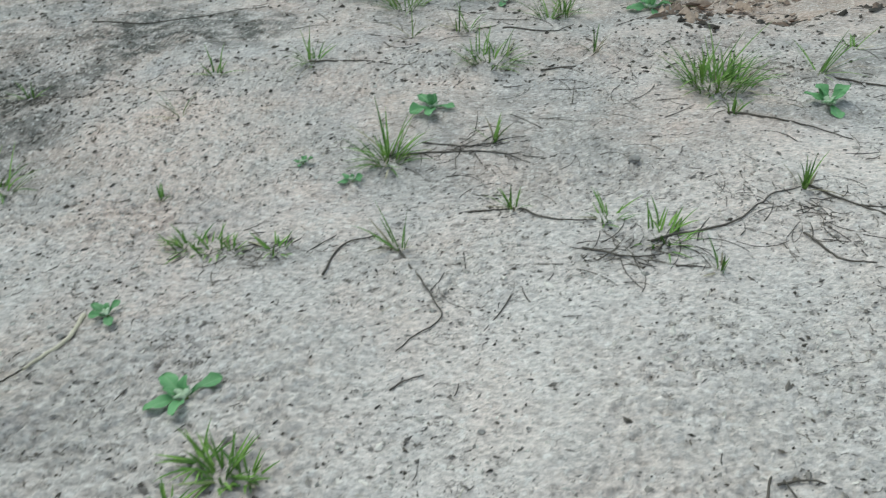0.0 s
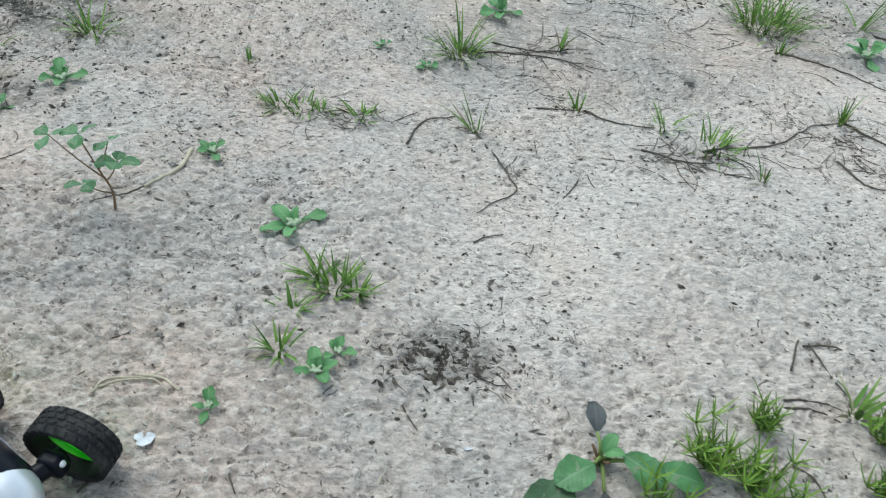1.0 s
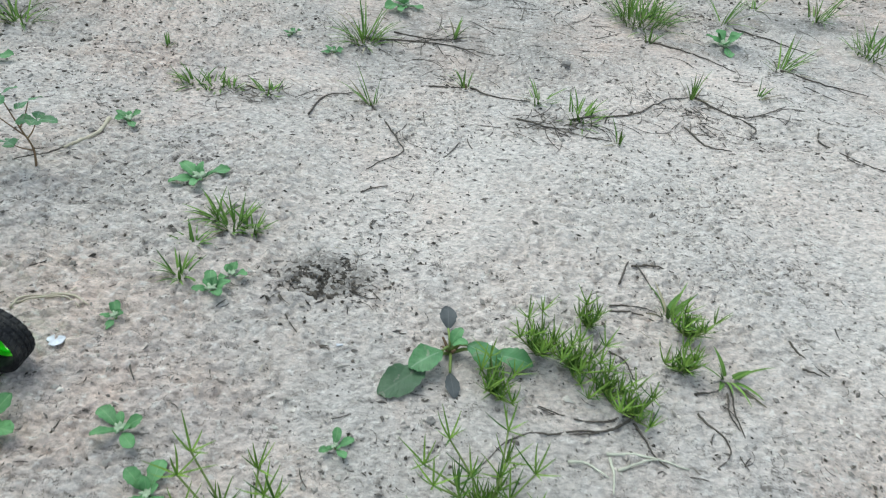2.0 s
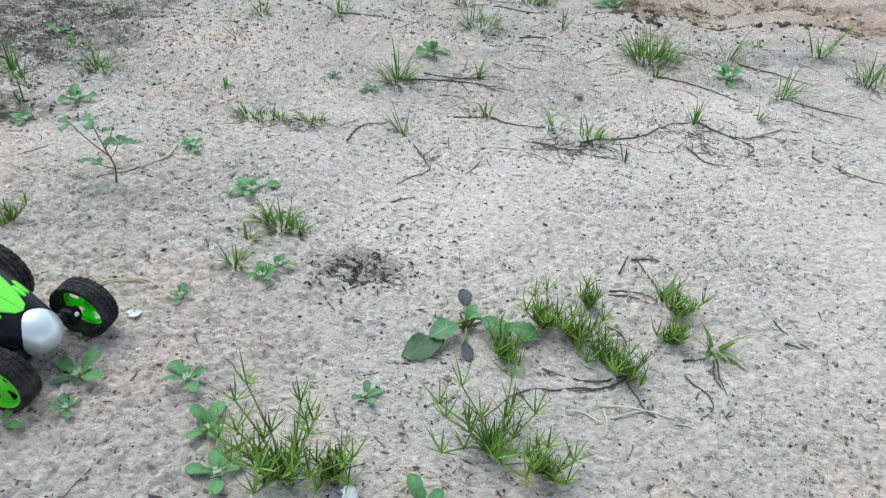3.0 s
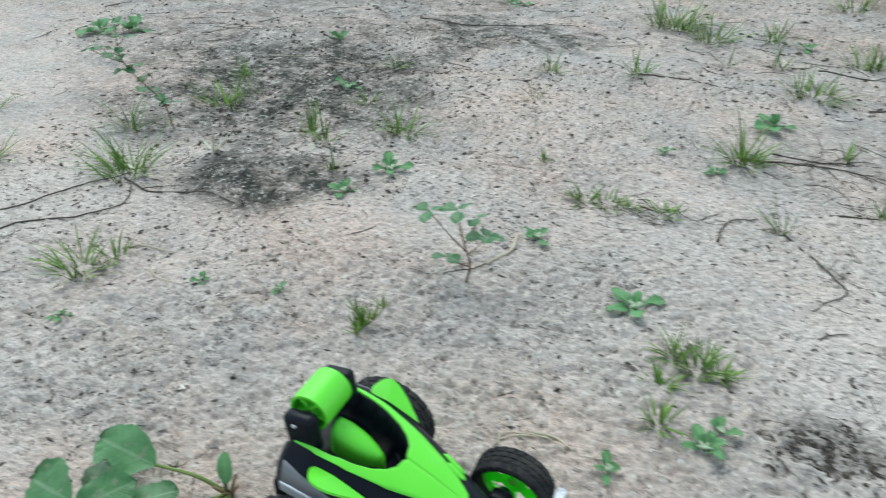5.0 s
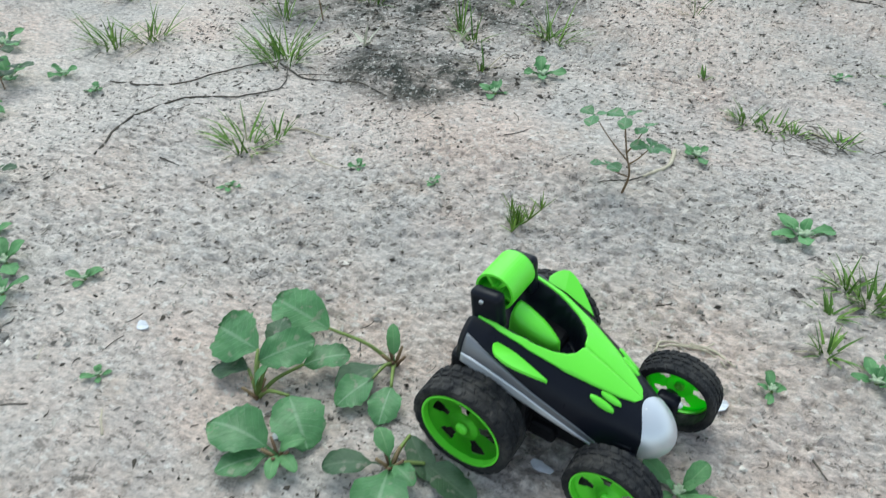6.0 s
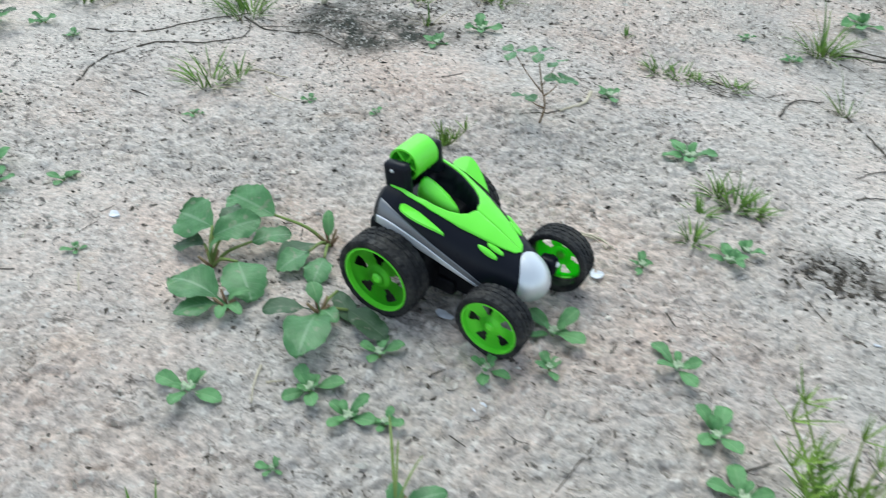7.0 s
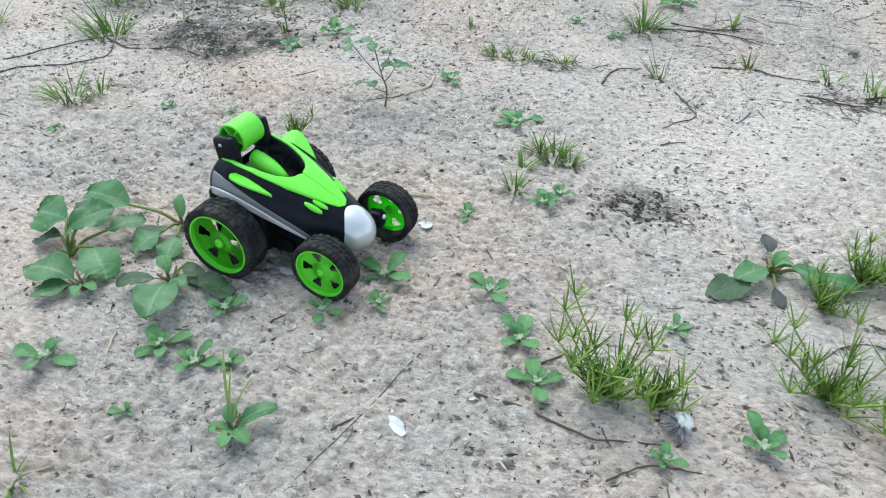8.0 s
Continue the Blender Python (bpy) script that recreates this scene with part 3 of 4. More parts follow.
        # two slanted vent slots
        for dx, ln in ((0.0, 0.0130), (0.0045, 0.0110)):
            y0 = 0.0198 - 1.15 * dx
            rows = []
            for i in range(9):
                s = i / 8
                half = 0.0018 * max(0.05, math.sin(math.pi * (0.06 + 0.88 * s))) ** 0.5
                x = 0.0490 + dx * 0.9 + ln * s
                y = side * (y0 - 0.22 * ln * s)
                rows.append([(x + 0.0004 * j, y + side * half * j, shell_top(x, y + side * half * j)) for j in (-1, 0, 1)])
            part("vent_slot", patch(rows, 0.0009, shell_out), GREEN, car, "lime green slanted vent")
        bm = bmesh.new()
        bevelled_box(bm, 0.0190, 0.0090, 0.025, Matrix.Translation((-0.0160, side * 0.0185, 0.0885)) @ Matrix.Rotation(-0.12, 4, "Y"), 0.0040)
        bracket = part("roller_bracket", bm, BLACK, car, "black plastic lug that holds the roller")
        bm = bmesh.new()
        bmesh.ops.create_cone(bm, cap_ends=True, segments=12, radius1=0.0015, radius2=0.0013, depth=0.0012, matrix=Matrix.Translation((-0.0182, side * 0.0230, 0.0955)) @ Matrix.Rotation(math.pi / 2, 4, "X"))
        part("screw", bm, SILVER, bracket, "small steel screw")
        # the front arm with its knuckle
        bm = bmesh.new()
        ahead = 0.005 if side > 0 else 0.0
        tube(bm, [(0.081, side * 0.010, 0.0325), (0.082 + 0.6 * ahead, side * 0.022, 0.029), (0.083 + ahead, side * 0.0350, 0.0258)], 0.0048, 0.0062, 14)
        bevelled_box(bm, 0.0135, 0.010, 0.0145, Matrix.Translation((0.0825 + ahead, side * 0.0285, 0.0275)), 0.0035)
        arm = part("axle_arm", bm, BLACK, car, "black plastic front axle arm")
        bm = bmesh.new()
        bmesh.ops.create_uvsphere(bm, u_segments=12, v_segments=8, radius=0.0021, matrix=Matrix.Translation((0.0892 + ahead, side * 0.0285, 0.0310)))
        part("bolt", bm, WHITE, arm, "white bolt head")
        bm = bmesh.new()
        tube(bm, [(0.0, side * 0.026, 0.0322), (0.0, side * 0.046, 0.0322)], 0.0050, 0.0040, 12)
        part("rear_axle", bm, MATTE, car)
    bm = bmesh.new()
    bmesh.ops.create_uvsphere(bm, u_segments=40, v_segments=24, radius=1, matrix=Matrix.Translation((0.0755, 0, 0.0360)) @ Matrix.Rotation(0.22, 4, "Y") @ Matrix.Diagonal((0.0262, 0.0200, 0.0176, 1)))
    part("nose", bm, SILVER, car, "smooth silver egg-shaped nose")
    bm = bmesh.new()
    lathe(bm, [(0.0190, -0.004), (0.0190, 0.0), (0.0165, 0.0), (0.0165, -0.004)], 40)
    bmesh.ops.transform(bm, matrix=Matrix.Translation((0.0790, 0, 0.0355)) @ Matrix.Rotation(-math.pi / 2, 4, "Z"), verts=bm.verts[:])
    part("nose_collar", bm, BLACK, car)
    bm = bmesh.new()
    bmesh.ops.create_uvsphere(bm, u_segments=10, v_segments=6, radius=0.0009, matrix=Matrix.Translation((0.0755, -0.003, shell_top(0.0755, 0.003))))
    part("indicator_dot", bm, WHITE, car, "tiny white dot")
    # the tail roller: a hollow drum with spokes in its ends
    bm = bmesh.new()
    lathe(bm, [(0.0118, -0.0122), (0.0118, 0.0122), (0.0103, 0.0122), (0.0103, -0.0122)], 40)
    for k in range(5):
        bevelled_box(bm, 0.009, 0.022, 0.0018, Matrix.Rotation(2 * math.pi * k / 5, 4, "Y") @ Matrix.Translation((0.0060, 0, 0)), 0.0004)
    lathe(bm, [(0.0034, -0.0118), (0.0034, 0.0118), (0.0012, 0.0118), (0.0012, -0.0118)], 16)
    roller = part("roller", bm, GREEN, car, "lime green hollow plastic roller", Matrix.Translation((-0.0165, 0, 0.0955)) @ Matrix.Rotation(0.3, 4, "Y"), smooth=False)
    bm = bmesh.new()
    tube(bm, [(0, -0.019, 0), (0, 0.019, 0)], 0.0016, 0.0016, 10)
    part("axle_pin", bm, BLACK, roller)
    for R, W, x, half, spin in ((0.0314, 0.0215, 0.0, 0.0495, 0.35), (0.0250, 0.0180, 0.0830, 0.0405, 0.1)):
        rim, tyre, cap = rim_mesh(R, W), tyre_mesh(R, W), cap_mesh(R, W)
        for side in (-1, 1):
            shift = 0.006 if side > 0 and x > 0 else 0.0
            at = Matrix.Translation((x + shift, side * (half + 0.4 * shift), R)) @ Matrix.Rotation(math.pi * (side > 0), 4, "Z") @ Matrix.Rotation(spin, 4, "Y")
            wheel = part("wheel", rim, None, car, "lime green five-spoke plastic wheel", at)
            part("tyre", tyre, None, wheel, "dusty black rubber tyre with block tread")
            part("hub_cap", cap, None, wheel)
    for piece in car.children:
        if piece.name.startswith(("body_shell", "arrow", "cockpit", "side_", "vent", "roller", "indicator")):
            piece.location.x += 0.0065
    return car


toy_car(pose(-0.3605, 0.0833, 0.002, 0, 0, -11.5))


# ---- weeds ----
def on_ground(x, y, dz=0.0, turn=0.0):
    return pose(x, y, height(x, y) + dz, 0, 0, turn)


SEED_LEAVES = [leaf_mesh("leaf", SEEDLING, 0.0205 + 0.0012 * i, 0.0102 + 0.0007 * (i % 3), 0.42 + 0.07 * (i % 4), 0.70, 0.22, 0.68, 0.16, 0.06, i, 0.95) for i in range(6)]
ROSETTE_LEAVES = [leaf_mesh("leaf", SEEDLING, 0.019, 0.0082 + 0.0008 * i, 0.32 + 0.1 * i, 0.6, 0.3, 0.62, 0.15, 0.14, 20 + i) for i in range(4)]


def seedling(x, y, size, turn, leaves, label, group, meshes=SEED_LEAVES, name="seedling"):
    size = size * (1.45 if meshes is ROSETTE_LEAVES else 1.0)
    plant = thing(name, on_ground(x, y, -0.001, turn), label, "weed", group)
    for i in range(leaves):
        inner = i >= 4
        s = 0.78 * size * (0.6 if inner else rng.uniform(0.75, 1.15))
        a = 360 * i / min(leaves, 4) + (45 if inner else 0) + rng.uniform(-24, 24)
        m = pose(0, 0, 0.001, rng.uniform(-15, 15), -rng.uniform(-6, 24) - (22 if inner else 0), a) @ Matrix.Scale(s, 4)
        part("leaf", rng.choice(meshes), None, plant, m=m)
    if meshes is SEED_LEAVES:
        for i in range(3):
            part("leaf", meshes[(i + leaves) % 6], None, plant, m=pose(0, 0, 0.002, 0, -26 - 5 * i, 67 + 126 * i) @ Matrix.Scale(0.42 * size, 4))
    bm = bmesh.new()
    tube(bm, [(0, 0, -0.004), (0.0006, 0, 0.001), (0, 0.0004, 0.004)], 0.0012 * size, 0.0009 * size, 6)
    part("stem", bm, STEM, plant)
    bm = bmesh.new()
    own = random.Random(int(1e4 * abs(x) + 7e3 * abs(y)))
    tips = [Vector((math.cos(0.9 * k + own.random()), math.sin(0.9 * k + own.random()), own.uniform(0.2, 0.9))).normalized() for k in range(7)]
    bmesh.ops.create_icosphere(bm, subdivisions=3, radius=1.0)
    for v in bm.verts:
        n = v.co.normalized()
        lobe = max(max(0.0, n.dot(t)) ** 14 for t in tips)
        v.co = n * (0.0013 + 0.0032 * lobe) * size + Vector((0, 0, 0.0042))
    part("bud", bm, BUD, plant, "pale downy leaf bud")
    return plant


SMALL = "small fleshy green seedling with rounded leaves in sand"
for x, y, s, a, n in [(-0.448, -0.083, 1.35, 20, 5), (-0.381, -0.052, 1.2, 40, 7), (-0.349, -0.062, 1.15, 70, 4), (-0.326, -0.058, 0.8, 10, 5),
                      (-0.353, -0.010, 1.0, 15, 4), (-0.252, 0.055, 1.2, -30, 5), (-0.246, 0.023, 0.8, 50, 4), (-0.283, 0.005, 0.85, 80, 4),
                      (-0.168, 0.055, 1.2, 35, 4), (-0.139, 0.013, 1.2, 60, 5), (-0.122, -0.025, 1.15, 5, 4), (0.016, -0.044, 1.25, 30, 5)]:
    seedling(x, y, s, a, n, SMALL, "fleshy seedlings")
for x, y, s, a, n in [(-0.041, -0.068, 0.7, 70, 4), (-0.372, -0.109, 0.5, 0, 5), (-0.836, 0.089, 1.5, 20, 5), (-0.797, 0.072, 1.1, 60, 4), (-0.772, 0.035, 1.5, 10, 6),
                      (-0.757, 0.051, 1.4, 75, 5), (-0.727, 0.023, 1.2, 40, 4), (-0.688, 0.061, 0.85, 15, 5), (-0.611, -0.006, 0.6, 60, 5), (-0.032, 0.051, 0.7, 20, 4)]:
    seedling(x, y, s, a, n, SMALL, "fleshy seedlings")
ROS = "low rosette of narrow toothed green leaves on sand"
for x, y, s, a, n in [(-0.189, 0.338, 1.4, 25, 6), (-0.286, 0.435, 0.95, 50, 6), (-0.006, 0.793, 1.5, 10, 7), (0.464, 0.748, 1.8, 0, 8), (-0.471, 0.534, 1.3, 30, 6),
                      (-0.617, 0.793, 1.1, 0, 5), (-0.719, 1.028, 1.5, 40, 6), (-0.507, 0.473, 0.95, 10, 6), (-0.154, 0.676, 0.7, 0, 5), (-0.094, 0.637, 0.7, 40, 5),
                      (-0.143, 0.189, 0.95, 20, 6), (-0.131, 0.207, 0.7, 60, 5), (-0.206, 0.155, 0.65, 0, 5)]:
    seedling(x, y, s, a, n, ROS, "leaf rosettes", ROSETTE_LEAVES, "leaf_rosette")
for x, y, s, a, n in [(-0.364, 0.122, 0.8, 0, 5), (-0.671, 0.213, 0.6, 10, 5), (-0.580, 0.291, 0.5, 30, 5), (-0.503, 0.291, 0.5, 80, 5), (-0.976, 0.323, 0.9, 0, 5),
                      (-0.917, 0.307, 0.7, 20, 5), (-1.101, 0.352, 1.6, 0, 7), (-0.971, 0.210, 1.3, 0, 6), (-1.018, 0.285, 1.5, 45, 7), (-1.169, 0.953, 2.2, 0, 7),
                      (-1.114, 0.983, 2.0, 30, 7), (0.113, 1.192, 1.3, 0, 6), (-0.452, 1.397, 1.8, 0, 7), (0.345, 1.120, 2.0, 20, 7), (0.350, 1.20, 2.4, 70, 7)]:
    seedling(x, y, s, a, n, ROS, "leaf rosettes", ROSETTE_LEAVES, "leaf_rosette")


def broadleaf(name, cx, cy, leaves, label, group=""):
    """A rosette of large leaves: each is given by its tip in the plan, the height of the blade, its width, its stalk's share and its look,
    and, where a bare stalk carries the blade, by the place where the blade begins."""
    plant = thing(name, on_ground(cx, cy, 0), label, "weed", group)
    for i, (tx, ty, rise, width, stalk, look_of, *foot) in enumerate(leaves):
        fx, fy, fz = foot or (cx, cy, 0.002 + 0.0006 * i)
        d = math.hypot(tx - fx, ty - fy)
        climb = rise - fz if foot else rise
        lift = math.atan2(climb, d) + (0.24 if fz > 0.008 else 0.10) if foot else math.atan2(2.9 * rise, d) + 0.10
        droop = 2.2 * (lift - math.atan2(climb * 0.9, d)) + 0.1
        me = leaf_mesh("leaf", look_of, math.hypot(d, climb), width * 0.88, lift, droop, 0.14, 0.50, stalk, 0.08, 40 + i + int(900 * abs(cx)), 0.62)
        tip = me.vertices[16 * 11 + 5].co
        turn = Matrix.Rotation(math.atan2(tip.z, tip.x) - math.atan2(climb, d), 4, "Y") @ Matrix.Scale(math.hypot(d, climb) / math.hypot(tip.x, tip.z), 4)
        az = math.atan2(ty - fy, tx - fx)
        lean = Matrix.Rotation(0.5 * math.cos(az) * (fz > 0.015), 4, "X")
        part("leaf", me, None, plant, m=pose(fx - cx, fy - cy, fz, 0, 0, math.degrees(az)) @ turn @ lean)
        if foot:
            bm = bmesh.new()
            end = Vector((fx - cx, fy - cy, fz + 0.0004))
            tube(bm, spline([(0, 0, 0), (0.4 * end.x, 0.4 * end.y, 0.6 * fz + 0.003), end], 5), 0.0016, 0.0010, 6)
            part("stalk", bm, STEM, plant)
    bm = bmesh.new()
    for k in range(5):
        a = 2 * math.pi * k / 5
        tube(bm, [(0, 0, -0.004), (0.003 * math.cos(a), 0.003 * math.sin(a), 0.004), (0.008 * math.cos(a), 0.008 * math.sin(a), 0.012)], 0.0016, 0.0009, 6)
    part("crown", bm, REDSTEM, plant, "reddish leaf base")
    return plant


BIG = "broad-leaved green weed rosette lying on sand"
broadleaf("broadleaf_weed", -0.440, 0.081, [(-0.538, 0.090, 0.014, 0.038, 0.03, BROAD, -0.488, 0.080, 0.016), (-0.462, 0.042, 0.005, 0.025, 0.34, DULL), (-0.456, 0.031, 0.007, 0.026, 0.04, BROAD, -0.443, 0.056, 0.012),
                                             (-0.426, 0.030, 0.006, 0.024, 0.04, BROAD, -0.430, 0.056, 0.010), (-0.447, 0.094, 0.020, 0.010, 0.2, SEEDLING)], BIG, "broad-leaved weeds")
broadleaf("broadleaf_weed", -0.508, 0.022, [(-0.558, 0.047, 0.014, 0.041, 0.03, BROAD, -0.515, 0.039, 0.025), (-0.546, 0.028, 0.004, 0.022, 0.05, DULL, -0.520, 0.032, 0.011), (-0.486, 0.060, 0.027, 0.030, 0.03, BROAD, -0.512, 0.034, 0.020),
                                             (-0.516, 0.070, 0.024, 0.020, 0.05, DULL, -0.506, 0.045, 0.020), (-0.466, 0.069, 0.011, 0.026, 0.05, BROAD, -0.490, 0.050, 0.010), (-0.456, -0.002, 0.006, 0.038, 0.03, BROAD, -0.483, 0.022, 0.014),
                                             (-0.500, 0.028, 0.022, 0.010, 0.1, SEEDLING)], BIG, "broad-leaved weeds")
broadleaf("broadleaf_weed", -0.470, -0.012, [(-0.514, -0.014, 0.012, 0.034, 0.22, BROAD), (-0.494, -0.038, 0.006, 0.022, 0.25, BROAD), (-0.452, -0.020, 0.006, 0.009, 0.2, SEEDLING),
                                             (-0.463, -0.030, 0.006, 0.009, 0.2, SEEDLING), (-0.456, -0.002, 0.010, 0.010, 0.2, SEEDLING)], BIG, "broad-leaved weeds")
broadleaf("broadleaf_weed", -0.406, 0.006, [(-0.440, -0.012, 0.005, 0.020, 0.35, DULL), (-0.394, -0.042, 0.008, 0.034, 0.16, BROAD), (-0.387, -0.004, 0.006, 0.013, 0.25, BROAD),
                                             (-0.420, 0.020, 0.010, 0.012, 0.25, SEEDLING), (-0.353, 0.002, 0.002, 0.023, 0.05, DULL, -0.388, 0.014, 0.004), (-0.381, 0.006, 0.001, 0.018, 0.05, DULL, -0.404, 0.028, 0.004)], BIG, "broad-leaved weeds")
broadleaf("broadleaf_weed", -0.294, -0.112, [(-0.272, -0.094, 0.010, 0.013, 0.25, BROAD), (-0.316, -0.072, 0.026, 0.0018, 0.1, STEM), (-0.306, -0.082, 0.022, 0.0014, 0.1, STEM), (-0.290, -0.085, 0.020, 0.0014, 0.1, STEM), (-0.306, -0.118, 0.005, 0.010, 0.2, SEEDLING),
                                             (-0.292, -0.128, 0.005, 0.010, 0.2, SEEDLING), (-0.278, -0.122, 0.005, 0.010, 0.2, SEEDLING), (-0.300, -0.100, 0.008, 0.010, 0.2, SEEDLING)],
          "leafy green weed with a tall bud stalk", "broad-leaved weeds")
broadleaf("broadleaf_weed", 0.046, 0.14, [(-0.006, 0.095, 0.003, 0.029, 0.03, DULL, 0.027, 0.121, 0.005), (0.015, 0.117, 0.007, 0.026, 0.03, BROAD, 0.039, 0.131, 0.012), (0.082, 0.12, 0.009, 0.024, 0.03, BROAD, 0.058, 0.138, 0.012),
                                           (0.107, 0.124, 0.008, 0.023, 0.03, BROAD, 0.078, 0.13, 0.011), (0.044, 0.177, 0.012, 0.015, 0.03, DEAD, 0.044, 0.155, 0.01), (0.048, 0.096, 0.002, 0.012, 0.03, DEAD, 0.045, 0.117, 0.004),
                                           (0.054, 0.150, 0.012, 0.010, 0.2, SEEDLING), (0.058, 0.136, 0.010, 0.009, 0.2, SEEDLING)], "broad-leaved weed with grey withered leaves", "broad-leaved weeds")


# ---- grass ----
def tuft(x, y, tall, spread, count, label, dry=0.15, lean=0.95, width=0.0016, group="grass tufts", look_of=None, name="grass_tuft"):
    plant = thing(name, on_ground(x, y, -0.002), label, "grass", group)
    green, brown = bmesh.new(), bmesh.new()
    for i in range(int(1.35 * count)):
        a, d = rng.uniform(0, 2 * math.pi), spread * math.sqrt(rng.random())
        old = i < dry * count
        bx, by = d * math.cos(a), d * math.sin(a)
        dz = height(x + bx, y + by) - height(x, y)
        L = 1.25 * tall * rng.uniform(0.45, 1.1)
        lift = rng.uniform(lean - 0.55, lean + 0.3)
        blade(brown if old else green, (bx, by, dz), a + rng.uniform(-0.9, 0.9), L, width * rng.uniform(0.9, 1.6), min(1.5, lift - (0.5 if old else 0)), rng.uniform(0.1, 0.8), 5)
    tagged(part("grass", green, look_of or GRASS, plant), kind="stuff")
    if len(brown.faces):
        tagged(part("dry_grass", brown, DRYGRASS, plant, "dry brown blades"), kind="stuff")
    else:
        brown.free()
    return plant


T = "small tuft of fresh green grass in sandy soil"
for x, y, h, s, n in [(-0.058, 0.679, 0.040, 0.016, 44), (-0.056, 0.690, 0.062, 0.005, 9), (0.072, 0.938, 0.040, 0.030, 50), (0.359, 0.818, 0.045, 0.036, 90), (0.36, 0.83, 0.075, 0.008, 8),
                      (-0.186, 0.966, 0.042, 0.012, 22), (-0.323, 0.945, 0.035, 0.008, 14), (-0.498, 0.656, 0.036, 0.012, 18), (0.204, 1.118, 0.045, 0.012, 18),
                      (0.489, 0.835, 0.058, 0.008, 12), (0.666, 0.886, 0.058, 0.014, 20), (0.520, 0.675, 0.050, 0.010, 14), (0.163, 0.539, 0.026, 0.010, 16), (0.206, 0.502, 0.026, 0.020, 28),
                      (-0.30, 0.62, 0.018, 0.005, 6)]:
    tuft(x, y, h, s, n, T)
for x, y, h, s, n in [(-0.143, 0.268, 0.026, 0.008, 32), (-0.126, 0.266, 0.020, 0.006, 18), (-0.172, 0.205, 0.022, 0.005, 18), (-0.170, 0.242, 0.018, 0.004, 12), (-0.158, 0.278, 0.024, 0.005, 18)]:
    tuft(x, y, h, s, n, "low star-shaped tuft of bright green grass", 0.06, 1.05, 0.0016)
for x, y, h, s, n in [(-0.567, 0.745, 0.025, 0.008, 12), (-0.573, 0.891, 0.028, 0.008, 12), (-0.108, 1.275, 0.05, 0.035, 40), (0.721, 1.407, 0.06, 0.025, 26),
                      (-0.701, 0.280, 0.036, 0.018, 34), (-0.682, 0.308, 0.032, 0.008, 12), (-0.245, 0.534, 0.022, 0.012, 22), (-0.222, 0.527, 0.02, 0.014, 22), (-0.199, 0.520, 0.018, 0.01, 12),
                      (-0.155, 0.516, 0.024, 0.010, 14), (-0.774, 0.699, 0.055, 0.018, 30), (-0.799, 0.812, 0.035, 0.012, 14), (-0.782, 0.478, 0.055, 0.020, 26), (-0.992, 0.413, 0.045, 0.018, 30),
                      (-0.962, 0.449, 0.04, 0.018, 26), (-0.772, 0.456, 0.045, 0.020, 26), (-0.122, 1.291, 0.075, 0.045, 60)]:
    tuft(x, y, h, s, n, T)
for x, y, h, s, n in [(-0.055, 1.177, 0.06, 0.028, 40), (0.046, 1.054, 0.055, 0.008, 10), (0.055, 1.20, 0.06, 0.016, 20), (0.175, 1.096, 0.055, 0.012, 18), (0.260, 1.493, 0.08, 0.03, 30),
                      (0.330, 1.22, 0.08, 0.04, 60), (0.607, 1.62, 0.06, 0.03, 30), (-0.405, -0.171, 0.022, 0.008, 12), (-0.484, 0.643, 0.045, 0.010, 16), (-0.582, 0.607, 0.05, 0.008, 12),
                      (0.345, 0.832, 0.055, 0.030, 36), (0.567, 0.909, 0.035, 0.006, 8), (-0.852, 0.585, 0.055, 0.010, 14), (0.700, 0.757, 0.040, 0.030, 50), (-1.075, 0.564, 0.05, 0.03, 30)]:
    tuft(x, y, h, s, n, T)
S = "thin sprig of grass with a brown base"
for x, y, h, s, n in [(0.360, 0.570, 0.034, 0.005, 9), (0.452, 0.581, 0.026, 0.005, 8), (0.243, 0.453, 0.024, 0.004, 7), (0.074, 0.573, 0.026, 0.005, 10), (-0.037, 0.516, 0.040, 0.006, 10),
                      (0.064, 0.706, 0.034, 0.006, 10), (0.345, 0.730, 0.022, 0.005, 7), (-0.608, 0.631, 0.045, 0.006, 9)]:
    tuft(x, y, h, s, n, S, 0.3, 1.35, 0.0018, "grass sprigs", name="grass_sprig")
for x, y, h, s, n in [(-0.331, 0.805, 0.050, 0.003, 6), (0.031, 1.053, 0.055, 0.004, 7), (-0.041, 1.042, 0.045, 0.004, 6), (0.222, 0.943, 0.045, 0.006, 8), (-0.541, 0.527, 0.03, 0.008, 10), (0.206, 1.10, 0.05, 0.004, 6)]:
    tuft(x, y, h, s, n, "dry brown sprig of grass in sand", 0.75, 1.35, 0.0016, "dry sprigs", name="dry_sprig")
for x, y in [(-0.704, 0.537), (-0.815, 0.487), (-0.601, 0.603)]:
    tuft(x, y, 0.045, 0.005, 4, "bleached dead grass tuft on dark soil", 0.0, 0.8, 0.004, "dead grass", PALEGRASS, "dead_grass")


